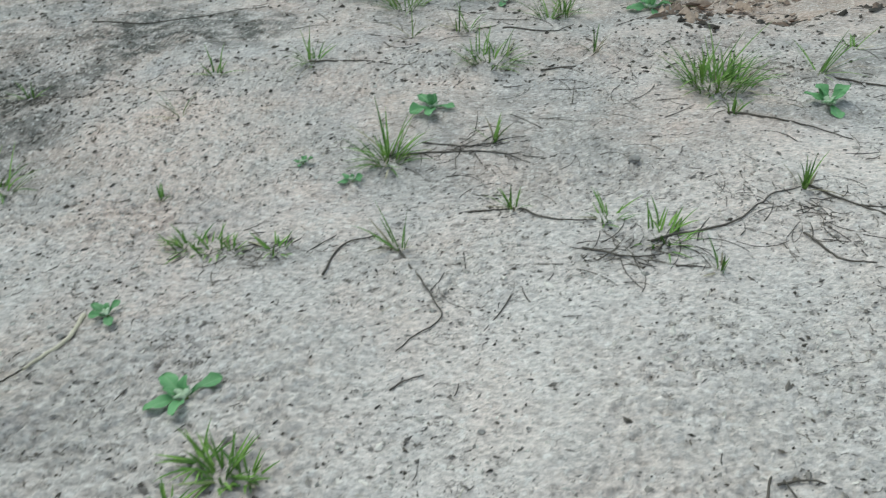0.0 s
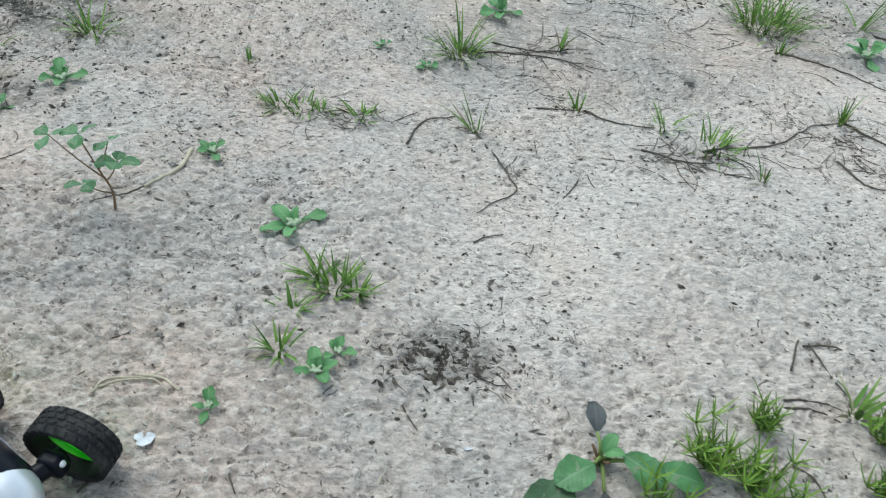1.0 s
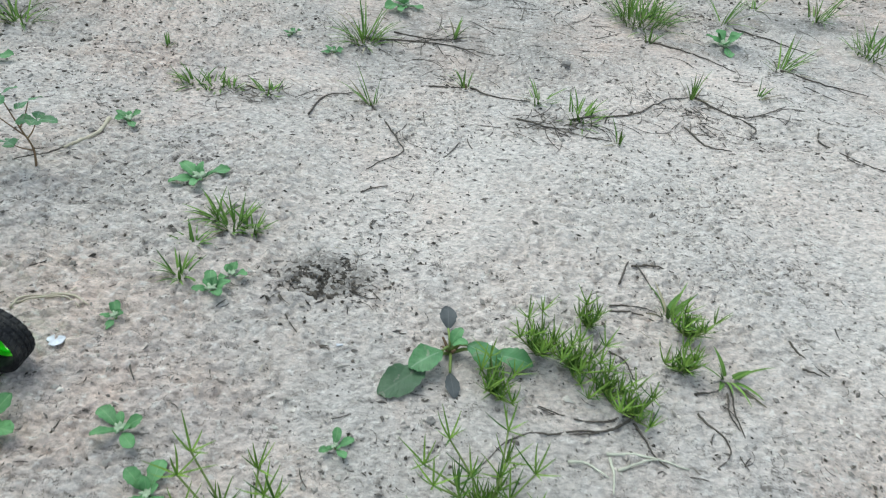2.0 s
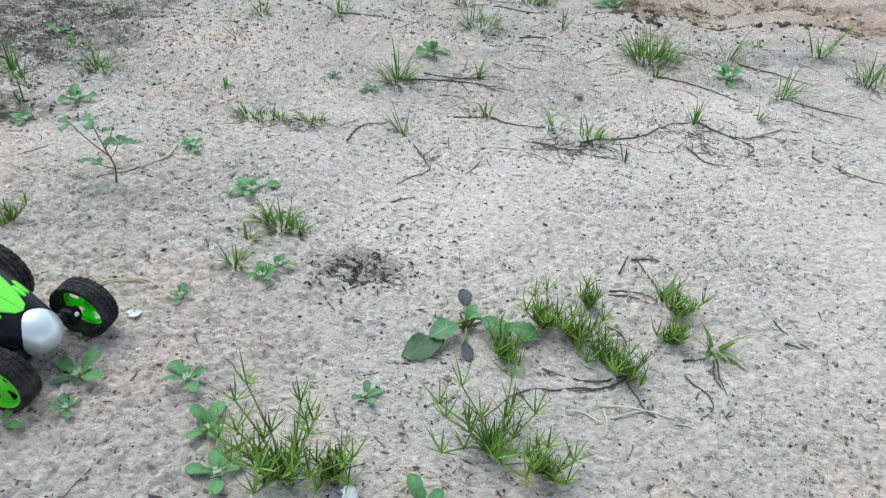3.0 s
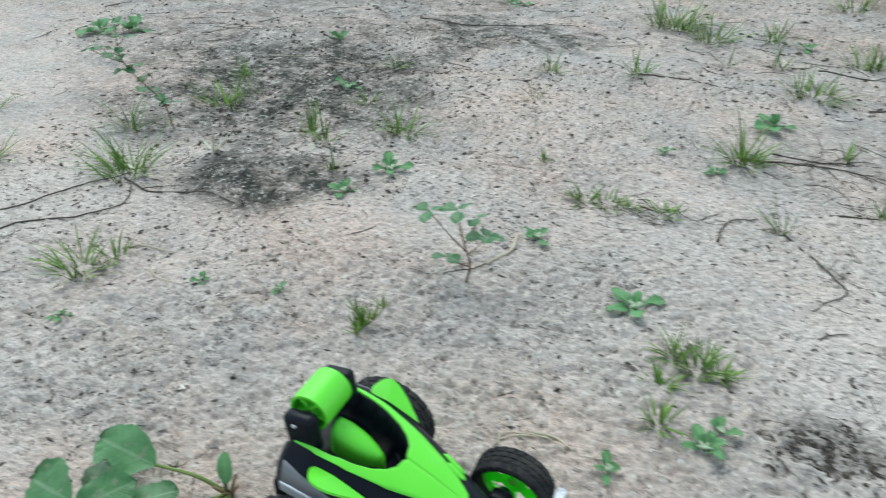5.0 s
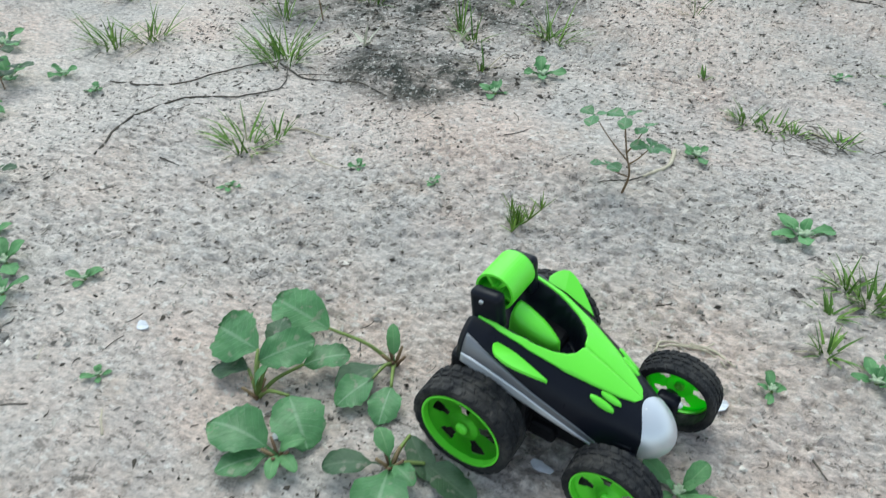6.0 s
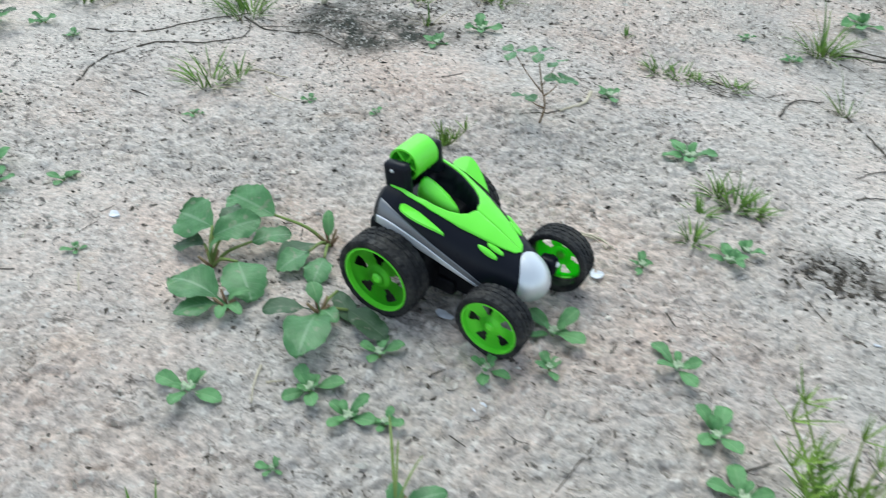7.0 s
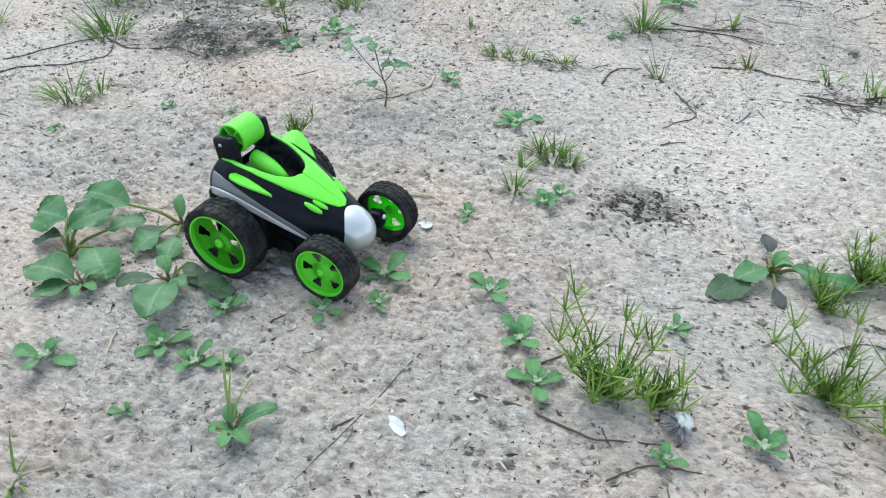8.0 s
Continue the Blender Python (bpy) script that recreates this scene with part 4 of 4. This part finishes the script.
def spurrey(x, y, stems, reach, label, tall=0.04):
    """A sprawling weed: jointed stems with whorls of needle leaves."""
    plant = thing("needle_weed", on_ground(x, y, -0.001), label, "weed", "needle-leaved weeds")
    for i in range(stems):
        stalk, needles = bmesh.new(), bmesh.new()
        a = 2 * math.pi * i / stems + rng.uniform(-0.4, 0.4)
        L = reach * rng.uniform(0.55, 1.15)
        up = tall * rng.uniform(0.35, 1.2)
        pts = spline([(0, 0, 0), (0.4 * L * math.cos(a), 0.4 * L * math.sin(a), 0.35 * up), (L * math.cos(a + 0.25), L * math.sin(a + 0.25), up)], 6)
        tube(stalk, pts, 0.0010, 0.0006, 5)
        for j in (2, 7, len(pts) - 1):
            for k in range(8):
                b = a + 2 * math.pi * k / 8 + rng.uniform(-0.35, 0.35)
                blade(needles, pts[j], b, rng.uniform(0.014, 0.026) * (0.7 + 0.3 * reach / 0.05), 0.0012, rng.uniform(0.45, 1.2), rng.uniform(-0.8, 0.2), 4)
        stem = part("stem", stalk, STEM, plant)
        tagged(part("whorl", needles, NEEDLE, stem), kind="stuff")
    return plant


N = "sprawling green weed with whorls of needle leaves"
for x, y, k, r, h in [(-0.080, -0.025, 15, 0.041, 0.043), (0.063, 0.010, 10, 0.043, 0.036), (0.113, 0.140, 7, 0.020, 0.022), (0.138, 0.128, 7, 0.024, 0.020), (0.077, 0.103, 5, 0.020, 0.018),
                      (0.157, 0.171, 4, 0.010, 0.018), (0.160, 0.106, 5, 0.022, 0.012), (0.175, 0.088, 4, 0.016, 0.012), (0.239, 0.168, 5, 0.016, 0.018), (0.222, 0.128, 5, 0.012, 0.020),
                      (-0.411, 0.258, 3, 0.020, 0.016), (-0.045, -0.022, 5, 0.018, 0.014), (0.100, -0.01, 5, 0.02, 0.018)]:
    spurrey(x, y, k, r, N, h)
for x, y in [(0.229, 0.190), (0.258, 0.124)]:
    tuft(x, y, 0.030, 0.005, 12, "yellow-green grass shoot with pale bent blades", 0.3, 1.0, 0.0028, "yellow shoots", name="grass_shoot")


def upright_weed(x, y, tall, pairs, label, scale, lean=(0.0, 0.0)):
    """An upright weed: a thin reddish stem with side twigs, each ending in small round leaves."""
    plant = thing("upright_weed", on_ground(x, y, -0.002), label, "weed", "upright weeds")
    me = leaf_mesh("leaf", SEEDLING if tall > 0.07 else DULL, 0.016, 0.0125, 0.05, 0.3, 0.1, 0.58, 0.18, 0.04, 77)
    bm = bmesh.new()
    main = spline([(0, 0, 0), (0.2 * lean[0], 0.2 * lean[1], 0.4 * tall), (lean[0], lean[1], tall)], 8)
    tube(bm, main, 0.0009, 0.0005, 6)
    tips = [(main[-1], 0.6)]
    for i in range(pairs):
        p = main[int((0.35 + 0.6 * i / pairs) * (len(main) - 1))]
        a = 2.4 * i + 0.6
        q = Vector(p) + Vector((math.cos(a), math.sin(a), 0.55)) * tall * 0.30
        tube(bm, [p, (Vector(p) + q) / 2 + Vector((0, 0, 0.002)), q], 0.0006, 0.0004, 5)
        tips.append((q, a))
    part("stem", bm, REDSTEM, plant, "thin reddish stem")
    for q, a in tips:
        for k in range(3):
            part("leaf", me, None, plant, m=Matrix.Translation(q) @ pose(0, 0, 0, 0, rng.uniform(-20, 20), math.degrees(a) + 110 * k - 110) @ Matrix.Scale(scale * rng.uniform(0.75, 1.1), 4))
    return plant




def clover_weed(x, y, chain, branches, label, size=1.0):
    """A slender reddish stem whose side twigs each end in a few round leaves; a branch is its foot on the stem, its tip and its leaves."""
    plant = thing("upright_weed", on_ground(x, y, -0.002), label, "weed", "upright weeds")
    stem = bmesh.new()
    main = spline(chain, 8)
    tube(stem, main, 0.0012, 0.0006, 6)
    me = leaf_mesh("leaf", BROAD, 0.0165, 0.0135, 0.1, 0.35, 0.12, 0.6, 0.10, 0.05, 77, 0.7)
    for foot, tip, count, turn in branches:
        p, q = Vector(main[int(foot * (len(main) - 1))]), Vector(tip)
        tube(stem, spline([p, (p + q) / 2 + Vector((0, 0, -0.002)), q], 4), 0.0008, 0.0004, 5)
        for k in range(count):
            part("leaf", me, None, plant, m=Matrix.Translation(q) @ pose(0, 0, 0, rng.uniform(-22, 22), rng.uniform(-18, 25), turn + 360 * k / count) @ Matrix.Scale(size * rng.uniform(0.8, 1.08), 4))
    part("stem", stem, REDSTEM, plant, "thin reddish stem")
    return plant


clover_weed(-0.340, 0.340, [(0, 0, 0), (0.003, 0, 0.022), (-0.003, 0.001, 0.042), (-0.010, 0.0, 0.074)],
            [(0.55, (-0.036, 0.004, 0.070), 3, 150), (0.98, (-0.010, 0.002, 0.075), 3, 40), (0.5, (0.016, -0.002, 0.054), 4, 10), (0.7, (0.008, 0.008, 0.066), 2, 70), (0.3, (-0.017, -0.004, 0.030), 3, 200)],
            "young upright weed with round leaves on a red stem")
ARCH = [(0, 0, 0), (-0.008, 0.0, 0.040), (-0.044, 0.004, 0.072), (-0.062, 0.006, 0.098), (-0.058, 0.006, 0.136)]
bend = spline(ARCH, 8)
twigs = [(f, tuple(bend[int(f * (len(bend) - 1))] + Vector((0.010 * math.cos(2.5 * i), 0.012 * math.sin(2.5 * i), 0.006))), 2, 140 * i) for i, f in enumerate(np.linspace(0.22, 1.0, 11))]
clover_weed(-0.805, 0.610, ARCH, twigs + [(0.68, (-0.088, 0.004, 0.108), 3, 60), (0.66, (-0.106, 0.004, 0.104), 2, 150)], "tall arching green weed beside a grass tuft", 1.05)
upright_weed(-0.862, 0.125, 0.040, 3, "short upright weed with dark round leaves", 0.95)
upright_weed(-1.01, 0.27, 0.06, 5, "young upright weed with round leaves", 1.3)


# ---- roots, twigs and straw ----
def stick(name, pts, r0, r1, material, label, group, lift=0.0008):
    ob = thing(name, on_ground(*pts[0]), label, "twig", group)
    bm = bmesh.new()
    x0, y0 = pts[0]
    z0 = height(x0, y0)
    line = []
    for p in spline([(x, y, 0) for x, y in pts], 7):
        line.append((p.x - x0 + 0.004 * (float(lattice(p.x, p.y, 60, 41)) - 0.5), p.y - y0 + 0.004 * (float(lattice(p.x, p.y, 60, 47)) - 0.5), height(p.x, p.y) - z0 + lift + rng.uniform(0, 0.0012)))
    tube(bm, line, 0.75 * r0, 0.6 * r1, 6)
    part("stalk", bm, material, ob)
    return ob


R = "thin dark dry root lying on sand"
for pts in ([(0.193, 0.223), (0.212, 0.251), (0.228, 0.203)], [(0.176, 0.190), (0.200, 0.191), (0.224, 0.178)],
            [(0.325, 0.167), (0.333, 0.148), (0.345, 0.133)], [(0.325, 0.138), (0.338, 0.133)], [(0.21, 0.244), (0.232, 0.247), (0.247, 0.240)]):
    stick("root", pts, 0.0013, 0.0007, ROOT, R, "dry roots")
for pts in ([(0.195, 0.500), (0.275, 0.518), (0.330, 0.560), (0.364, 0.572)], [(0.364, 0.570), (0.400, 0.535), (0.436, 0.536), (0.480, 0.560)], [(0.133, 0.496), (0.165, 0.482), (0.200, 0.478)],
            [(0.499, 0.511), (0.490, 0.478), (0.520, 0.440), (0.560, 0.420)], [(-0.037, 0.514), (-0.016, 0.465), (0.002, 0.420), (-0.035, 0.384)], [(-0.107, 0.483), (-0.092, 0.520), (-0.060, 0.538)],
            [(-0.060, 0.69), (0.0, 0.69), (0.065, 0.683), (0.10, 0.655)], [(-0.02, 0.715), (0.03, 0.70), (0.075, 0.70)], [(0.08, 0.570), (0.110, 0.545), (0.150, 0.535)], [(0.33, 0.50), (0.35, 0.46), (0.372, 0.45)],
            [(0.40, 0.535), (0.418, 0.505), (0.404, 0.480)], [(0.02, 0.572), (0.05, 0.575), (0.074, 0.572)]):
    stick("root", pts, 0.0016, 0.0008, ROOT, R, "dry roots")
for pts in ([(0.14, 0.90), (0.19, 0.90), (0.225, 0.94)], [(-0.19, 0.965), (-0.10, 0.95), (-0.04, 0.93)], [(0.34, 0.735), (0.40, 0.70), (0.45, 0.66)], [(0.5, 0.82), (0.56, 0.78), (0.60, 0.72)],
            [(0.52, 0.675), (0.57, 0.64), (0.62, 0.62)], [(-0.62, 1.22), (-0.5, 1.2), (-0.35, 1.24)], [(0.10, 1.05), (0.17, 1.03), (0.21, 1.06)]):
    stick("root", pts, 0.0019, 0.0009, ROOT, R, "dry roots")
for pts in ([(0.175, 0.085), (0.154, 0.073), (0.12, 0.07), (0.095, 0.066), (0.072, 0.053), (0.058, 0.037)],
            [(0.175, 0.088), (0.149, 0.08), (0.125, 0.084), (0.107, 0.091)],
            [(0.172, 0.082), (0.145, 0.07), (0.124, 0.068)],
            [(0.256, 0.118), (0.251, 0.096), (0.252, 0.071)],
            [(0.252, 0.115), (0.247, 0.094), (0.25, 0.077)],
            [(0.223, 0.09), (0.232, 0.074), (0.238, 0.059), (0.223, 0.045)],
            [(0.174, 0.08), (0.18, 0.063), (0.189, 0.045), (0.213, 0.035)],
            [(0.179, 0.196), (0.2, 0.199), (0.221, 0.192)],
            [(0.169, 0.145), (0.18, 0.134), (0.184, 0.117)],
            [(0.226, 0.107), (0.241, 0.11), (0.249, 0.115)]):
    stick("root", pts, 0.0012, 0.0006, ROOT, R, "dry roots", 0.0004)
D = "long grey-brown dry stalk lying on sand"
for pts in ([(-0.812, 0.202), (-0.828, 0.262), (-0.814, 0.322), (-0.765, 0.361), (-0.735, 0.40), (-0.76, 0.45)], [(-0.921, 0.331), (-0.846, 0.352), (-0.813, 0.418), (-0.770, 0.467)],
            [(-0.794, 0.908), (-0.750, 0.918), (-0.711, 0.931)], [(-0.684, 0.908), (-0.64, 0.900), (-0.593, 0.901)], [(-0.77, 0.45), (-0.72, 0.43), (-0.66, 0.44), (-0.60, 0.42)]):
    stick("dry_stalk", pts, 0.0016, 0.0009, STRAW if pts[0][1] > 0.9 else ROOT, D, "dry stalks")
W = "pale straw bent on the sand"
for pts in ([(-0.283, 0.156), (-0.277, 0.167), (-0.258, 0.172), (-0.243, 0.176)], [(-0.280, 0.161), (-0.262, 0.169), (-0.247, 0.171), (-0.236, 0.164)], [(-0.250, 0.176), (-0.246, 0.184)],
            
            [(-0.418, -0.045), (-0.416, -0.062), (-0.409, -0.074)], [(-0.410, -0.056), (-0.400, -0.050)], [(-0.575, -0.04), (-0.590, -0.025)], [(-0.64, 0.30), (-0.62, 0.285), (-0.59, 0.28)]):
    stick("straw", pts, 0.0011, 0.0008, STRAW, W, "pale straws")
for pts in ([(0.15, 0.055), (0.179, 0.051), (0.203, 0.043)],
            [(0.122, 0.047), (0.136, 0.043), (0.146, 0.035)],
            [(0.151, 0.052), (0.15, 0.037), (0.146, 0.024)],
            [(0.154, 0.042), (0.174, 0.048), (0.186, 0.049)]):
    stick("straw", pts, 0.0015, 0.0008, PALEGRASS, "bleached grass blade lying on sand", "pale straws", 0.0012)
stick("straw", [(-0.306, 0.438), (-0.307, 0.412), (-0.318, 0.385), (-0.326, 0.372)], 0.0030, 0.0020, STRAW, "thick pale dry stalk curved on sand", "pale straws")
stick("root", [(-0.326, 0.372), (-0.340, 0.358), (-0.362, 0.345)], 0.0011, 0.0008, ROOT, R, "dry roots")
for pts in ([(-0.663, -0.076), (-0.666, -0.058), (-0.637, -0.041)], [(-0.265, 0.086), (-0.257, 0.106)], [(-0.212, 0.051), (-0.209, 0.063)],
            [(-0.185, 0.120), (-0.173, 0.097)], [(-0.239, -0.096), (-0.226, -0.077)], [(-0.127, -0.011), (-0.106, 0.007)], [(-0.315, -0.016), (-0.307, -0.005)], [(-0.036, 0.343), (-0.024, 0.353), (-0.011, 0.358)]):
    stick("root", pts, 0.0012, 0.0007, ROOT, R, "dry roots", 0.0002)
for pts in ([(-0.686, 0.323), (-0.667, 0.333), (-0.628, 0.328)], [(-0.259, 0.174), (-0.243, 0.174), (-0.231, 0.167)], [(-0.642, -0.105), (-0.621, -0.097), (-0.592, -0.096)]):
    stick("straw", pts, 0.0018, 0.0009, STRAW, W, "pale straws")
stick("root", [(-0.203, -0.017), (-0.213, -0.040), (-0.232, -0.100), (-0.247, -0.134)], 0.0006, 0.0004, ROOT, R, "dry roots", 0.0)
stick("root", [(-0.16, -0.045), (-0.12, -0.05), (-0.08, -0.062), (-0.04, -0.058)], 0.0012, 0.0007, ROOT, R, "dry roots")
stick("root", [(-0.075, -0.09), (-0.05, -0.075), (-0.02, -0.072)], 0.0010, 0.0007, ROOT, R, "dry roots")


# ---- scraps and stones ----
def scrap(x, y, size, turn, label):
    bm = bmesh.new()
    n = 11
    ring = []
    for k in range(n):
        a = 2 * math.pi * k / n
        r = size * (0.78 + 0.18 * math.sin(2 * a + 300 * x) + 0.12 * math.sin(3 * a + 500 * y) + rng.uniform(-0.06, 0.06))
        ring.append((r * math.cos(a), 0.6 * r * math.sin(a)))
    mid = bm.verts.new((0, 0, 0.0006))
    top = [bm.verts.new((px, py, 0.0003 + rng.uniform(0, 0.0006))) for px, py in ring]
    low = [bm.verts.new((px, py, -0.0004)) for px, py in ring]
    for k in range(n):
        bm.faces.new((mid, top[k], top[(k + 1) % n]))
        bm.faces.new((top[k], low[k], low[(k + 1) % n], top[(k + 1) % n]))
    return tagged(part("paper_scrap", bm, PAPER, None, m=on_ground(x, y, 0.0010, turn), smooth=False), label, "litter", "white scraps")


for x, y, s, a in [(-0.237, 0.128, 0.0095, 20), (-0.202, -0.081, 0.0105, -30), (-0.278, -0.025, 0.0075, 10), (-0.327, 0.041, 0.008, 0), (-0.038, 0.141, 0.0028, 0), (-0.478, 0.004, 0.008, 40), (-0.615, 0.04, 0.007, 0)]:
    scrap(x, y, s, a, "small torn white scrap lying on sand")


def pebble(x, y, s, material=STONE, label="small rough brown stone half sunk in sand", name="stone"):
    bm = bmesh.new()
    bmesh.ops.create_icosphere(bm, subdivisions=2, radius=s)
    for v in bm.verts:
        k = 0.75 + 0.5 * noise.noise(v.co / s * 1.3 + Vector((x * 50, y * 50, 0)))
        v.co = Vector((v.co.x * k * 1.2, v.co.y * k, v.co.z * k * 0.7))
    return tagged(part(name, bm, material, None, m=on_ground(x, y, s * 0.25, 40 * x), smooth=False), label, "stone", "stones")


for x, y, s in [(0.210, 0.638, 0.008), (0.031, 0.076, 0.004), (-0.706, -0.004, 0.007), (-0.694, -0.005, 0.004), (0.62, 1.50, 0.02), (-0.315, 0.41, 0.004), (0.03, 0.30, 0.003), (-0.47, 0.115, 0.0035)]:
    pebble(x, y, s)

head = thing("seed_head", on_ground(-0.034, -0.046, 0.002), "fallen seed head with white fluff and grey hairs", "seed head")
bm = bmesh.new()
bmesh.ops.create_icosphere(bm, subdivisions=3, radius=0.0062)
for v in bm.verts:
    v.co *= 0.85 + 0.35 * noise.noise(v.co * 420)
part("fluff", bm, FLUFF, head, "white fluff", Matrix.Translation((0.003, 0.004, 0.005)))
bm = bmesh.new()
for k in range(70):
    a = math.pi * 1.25 + rng.uniform(-1.3, 1.3)
    blade(bm, (0.002, 0.002, 0.005), a, rng.uniform(0.008, 0.014), 0.0011, rng.uniform(-0.4, 0.6), rng.uniform(0, 0.6), 3)
part("hairs", bm, ASH, head, "dark grey hairs")


# ---- loose soil: crumbs, clods and litter ----
def crumbs(name, count, place, sizes, material, label):
    octa = np.array([(1, 0, 0), (0, 1, 0), (-1, 0, 0), (0, -1, 0), (0, 0, 1), (0, 0, -1)], float)
    tri = np.array([(0, 1, 4), (1, 2, 4), (2, 3, 4), (3, 0, 4), (1, 0, 5), (2, 1, 5), (3, 2, 5), (0, 3, 5)])
    own = np.random.RandomState(count)
    xy = np.array([place() for _ in range(count)])
    s = (own.uniform(*sizes, count) * (0.6 + own.rand(count) ** 3))[:, None]
    k = s * own.uniform(0.5, 1.3, (count, 6))
    a = own.normal(0.1, 0.9, count)[:, None]
    px, py = own.uniform(0.9, 2.3, (count, 1)) * octa[:, 0] * k, 0.85 * octa[:, 1] * k
    z = coarse(xy[:, 0], xy[:, 1])[:, None] + octa[:, 2] * k * 0.75 + 0.15 * s
    verts = np.stack([xy[:, :1] + np.cos(a) * px - np.sin(a) * py, xy[:, 1:] + np.sin(a) * px + np.cos(a) * py, z], -1).reshape(-1, 3)
    verts += own.normal(0, 0.22, verts.shape) * np.repeat(s, 6, 0)
    faces = (6 * np.arange(count)[:, None, None] + tri).reshape(-1, 3)
    me = bpy.data.meshes.new(name)
    me.from_pydata(verts.tolist(), [], faces.tolist())
    me.materials.append(material)
    return tagged(new(name, me), label, "soil", kind="stuff")


def anywhere():
    while True:
        x, y = rng.uniform(-0.95, 0.55), rng.uniform(-0.18, 1.0)
        if rng.random() < 0.25 + 1.1 * float(lattice(x, y, 9, 31)) ** 2:
            return x, y


crumbs("soil_crumbs", 30000, anywhere, (0.0006, 0.0018), CLOD, "scattered sand crumbs and small clods")
crumbs("dark_crumbs", 11000, anywhere, (0.0005, 0.0015), DARKCLOD, "scattered dark crumbs of plant litter")
crumbs("far_crumbs", 5000, lambda: (rng.uniform(-1.3, 0.9), rng.uniform(0.85, 1.7)), (0.0010, 0.0030), DARKCLOD, "dark crumbs and litter on farther sand")
crumbs("pale_clods", 2500, anywhere, (0.0010, 0.0022), PALECLOD, "small pale sand clods lying loose")
crumbs("dark_clods", 170, lambda: (rng.gauss(-0.054, 0.024), rng.gauss(0.208, 0.012)), (0.0012, 0.0030), DARKCLOD, "patch of dark crumbly soil clods")
crumbs("bark_litter", 3200, lambda: (rng.gauss(-0.66, 0.15), rng.gauss(0.76, 0.19)), (0.0010, 0.0026), DARKCLOD, "dark crumbly litter on damp soil")
# clods along the crest, their dark colour standing in for its shadow
crumbs("bank_shade_clods", 260, lambda: (rng.uniform(0.36, 1.0), rng.gauss(1.065, 0.025)), (0.002, 0.006), DARKCLOD, "clods coloured dark as shade along the washed-out edge")
crumbs("bank_clods", 700, lambda: (rng.uniform(0.33, 1.0), rng.uniform(1.05, 1.5)), (0.002, 0.010), REDCLOD, "broken reddish clods in the washed-out hollow")


def litter(count, place, lengths, radius, material, name, label):
    bm_verts, bm_faces = [], []
    for _ in range(count):
        x, y = place()
        L, a = rng.uniform(*lengths), rng.gauss(0.2, 1.1)
        bend = rng.uniform(-2.2, 2.2)
        pts = []
        for k in range(5):
            pts.append((x, y, height(x, y) + radius * 0.6))
            x += L / 4 * math.cos(a)
            y += L / 4 * math.sin(a)
            a += bend / 4
        base = len(bm_verts)
        for k, p in enumerate(pts):
            r = radius * (1 - 0.12 * k)
            b = a + 1.57
            bm_verts += [(p[0] + r * math.cos(b), p[1] + r * math.sin(b), p[2]), (p[0], p[1], p[2] + r), (p[0] - r * math.cos(b), p[1] - r * math.sin(b), p[2])]
        for k in range(4):
            o = base + 3 * k
            bm_faces += [(o, o + 1, o + 4, o + 3), (o + 1, o + 2, o + 5, o + 4), (o + 2, o, o + 3, o + 5)]
    me = bpy.data.meshes.new(name)
    me.from_pydata(bm_verts, [], bm_faces)
    me.materials.append(material)
    return tagged(new(name, me), label, "litter", kind="stuff")


litter(1300, anywhere, (0.003, 0.016), 0.0006, ROOT, "root_litter", "short bits of dark dry root on sand")
litter(260, lambda: (rng.uniform(-1.3, 0.9), rng.uniform(0.85, 1.7)), (0.02, 0.07), 0.0011, ROOT, "far_root_litter", "dry roots scattered on farther sand")
litter(120, anywhere, (0.006, 0.02), 0.0005, STRAW, "straw_litter", "short bits of pale straw on sand")
litter(160, lambda: (rng.uniform(0.0, 0.75), rng.uniform(0.42, 0.95)), (0.02, 0.06), 0.0008, ROOT, "root_tangle", "tangled dark dry roots on sand")
litter(230, lambda: (rng.gauss(-0.66, 0.16), rng.gauss(0.76, 0.20)), (0.010, 0.045), 0.0009, ROOT, "dark_root_litter", "dark bits of stalk on damp soil")
litter(40, lambda: (rng.gauss(0.18, 0.03), rng.gauss(0.487, 0.012)), (0.015, 0.05), 0.0008, ROOT, "matted_roots", "matted dark roots round a grass tuft")
litter(50, lambda: (rng.gauss(-0.18, 0.03), rng.gauss(0.515, 0.012)), (0.012, 0.04), 0.0008, ROOT, "matted_straw", "matted brown roots and straw round grass")
litter(60, lambda: (rng.gauss(0.36, 0.05), rng.gauss(0.53, 0.03)), (0.015, 0.05), 0.0007, ROOT, "root_mat", "matted thin roots on sand")
litter(50, lambda: (rng.gauss(0.02, 0.05), rng.gauss(0.69, 0.015)), (0.015, 0.05), 0.0008, ROOT, "root_strands", "thin dark root strands on sand")
litter(40, lambda: (rng.gauss(-0.062, 0.028), 0.206 + rng.gauss(0, 0.007)), (0.004, 0.014), 0.0008, DARKCLOD, "dark_strands", "dark rotten plant strands on sand")
litter(22, lambda: (rng.gauss(-0.045, 0.012), 0.228 + rng.gauss(0, 0.009)), (0.004, 0.012), 0.0008, DARKCLOD, "dark_shreds", "dark rotten plant shreds on sand")
litter(46, lambda: (rng.gauss(-0.062, 0.026), rng.gauss(0.212, 0.015)), (0.008, 0.030), 0.0007, ROOT, "patch_litter", "tangled dark shreds of root on crumbly soil")
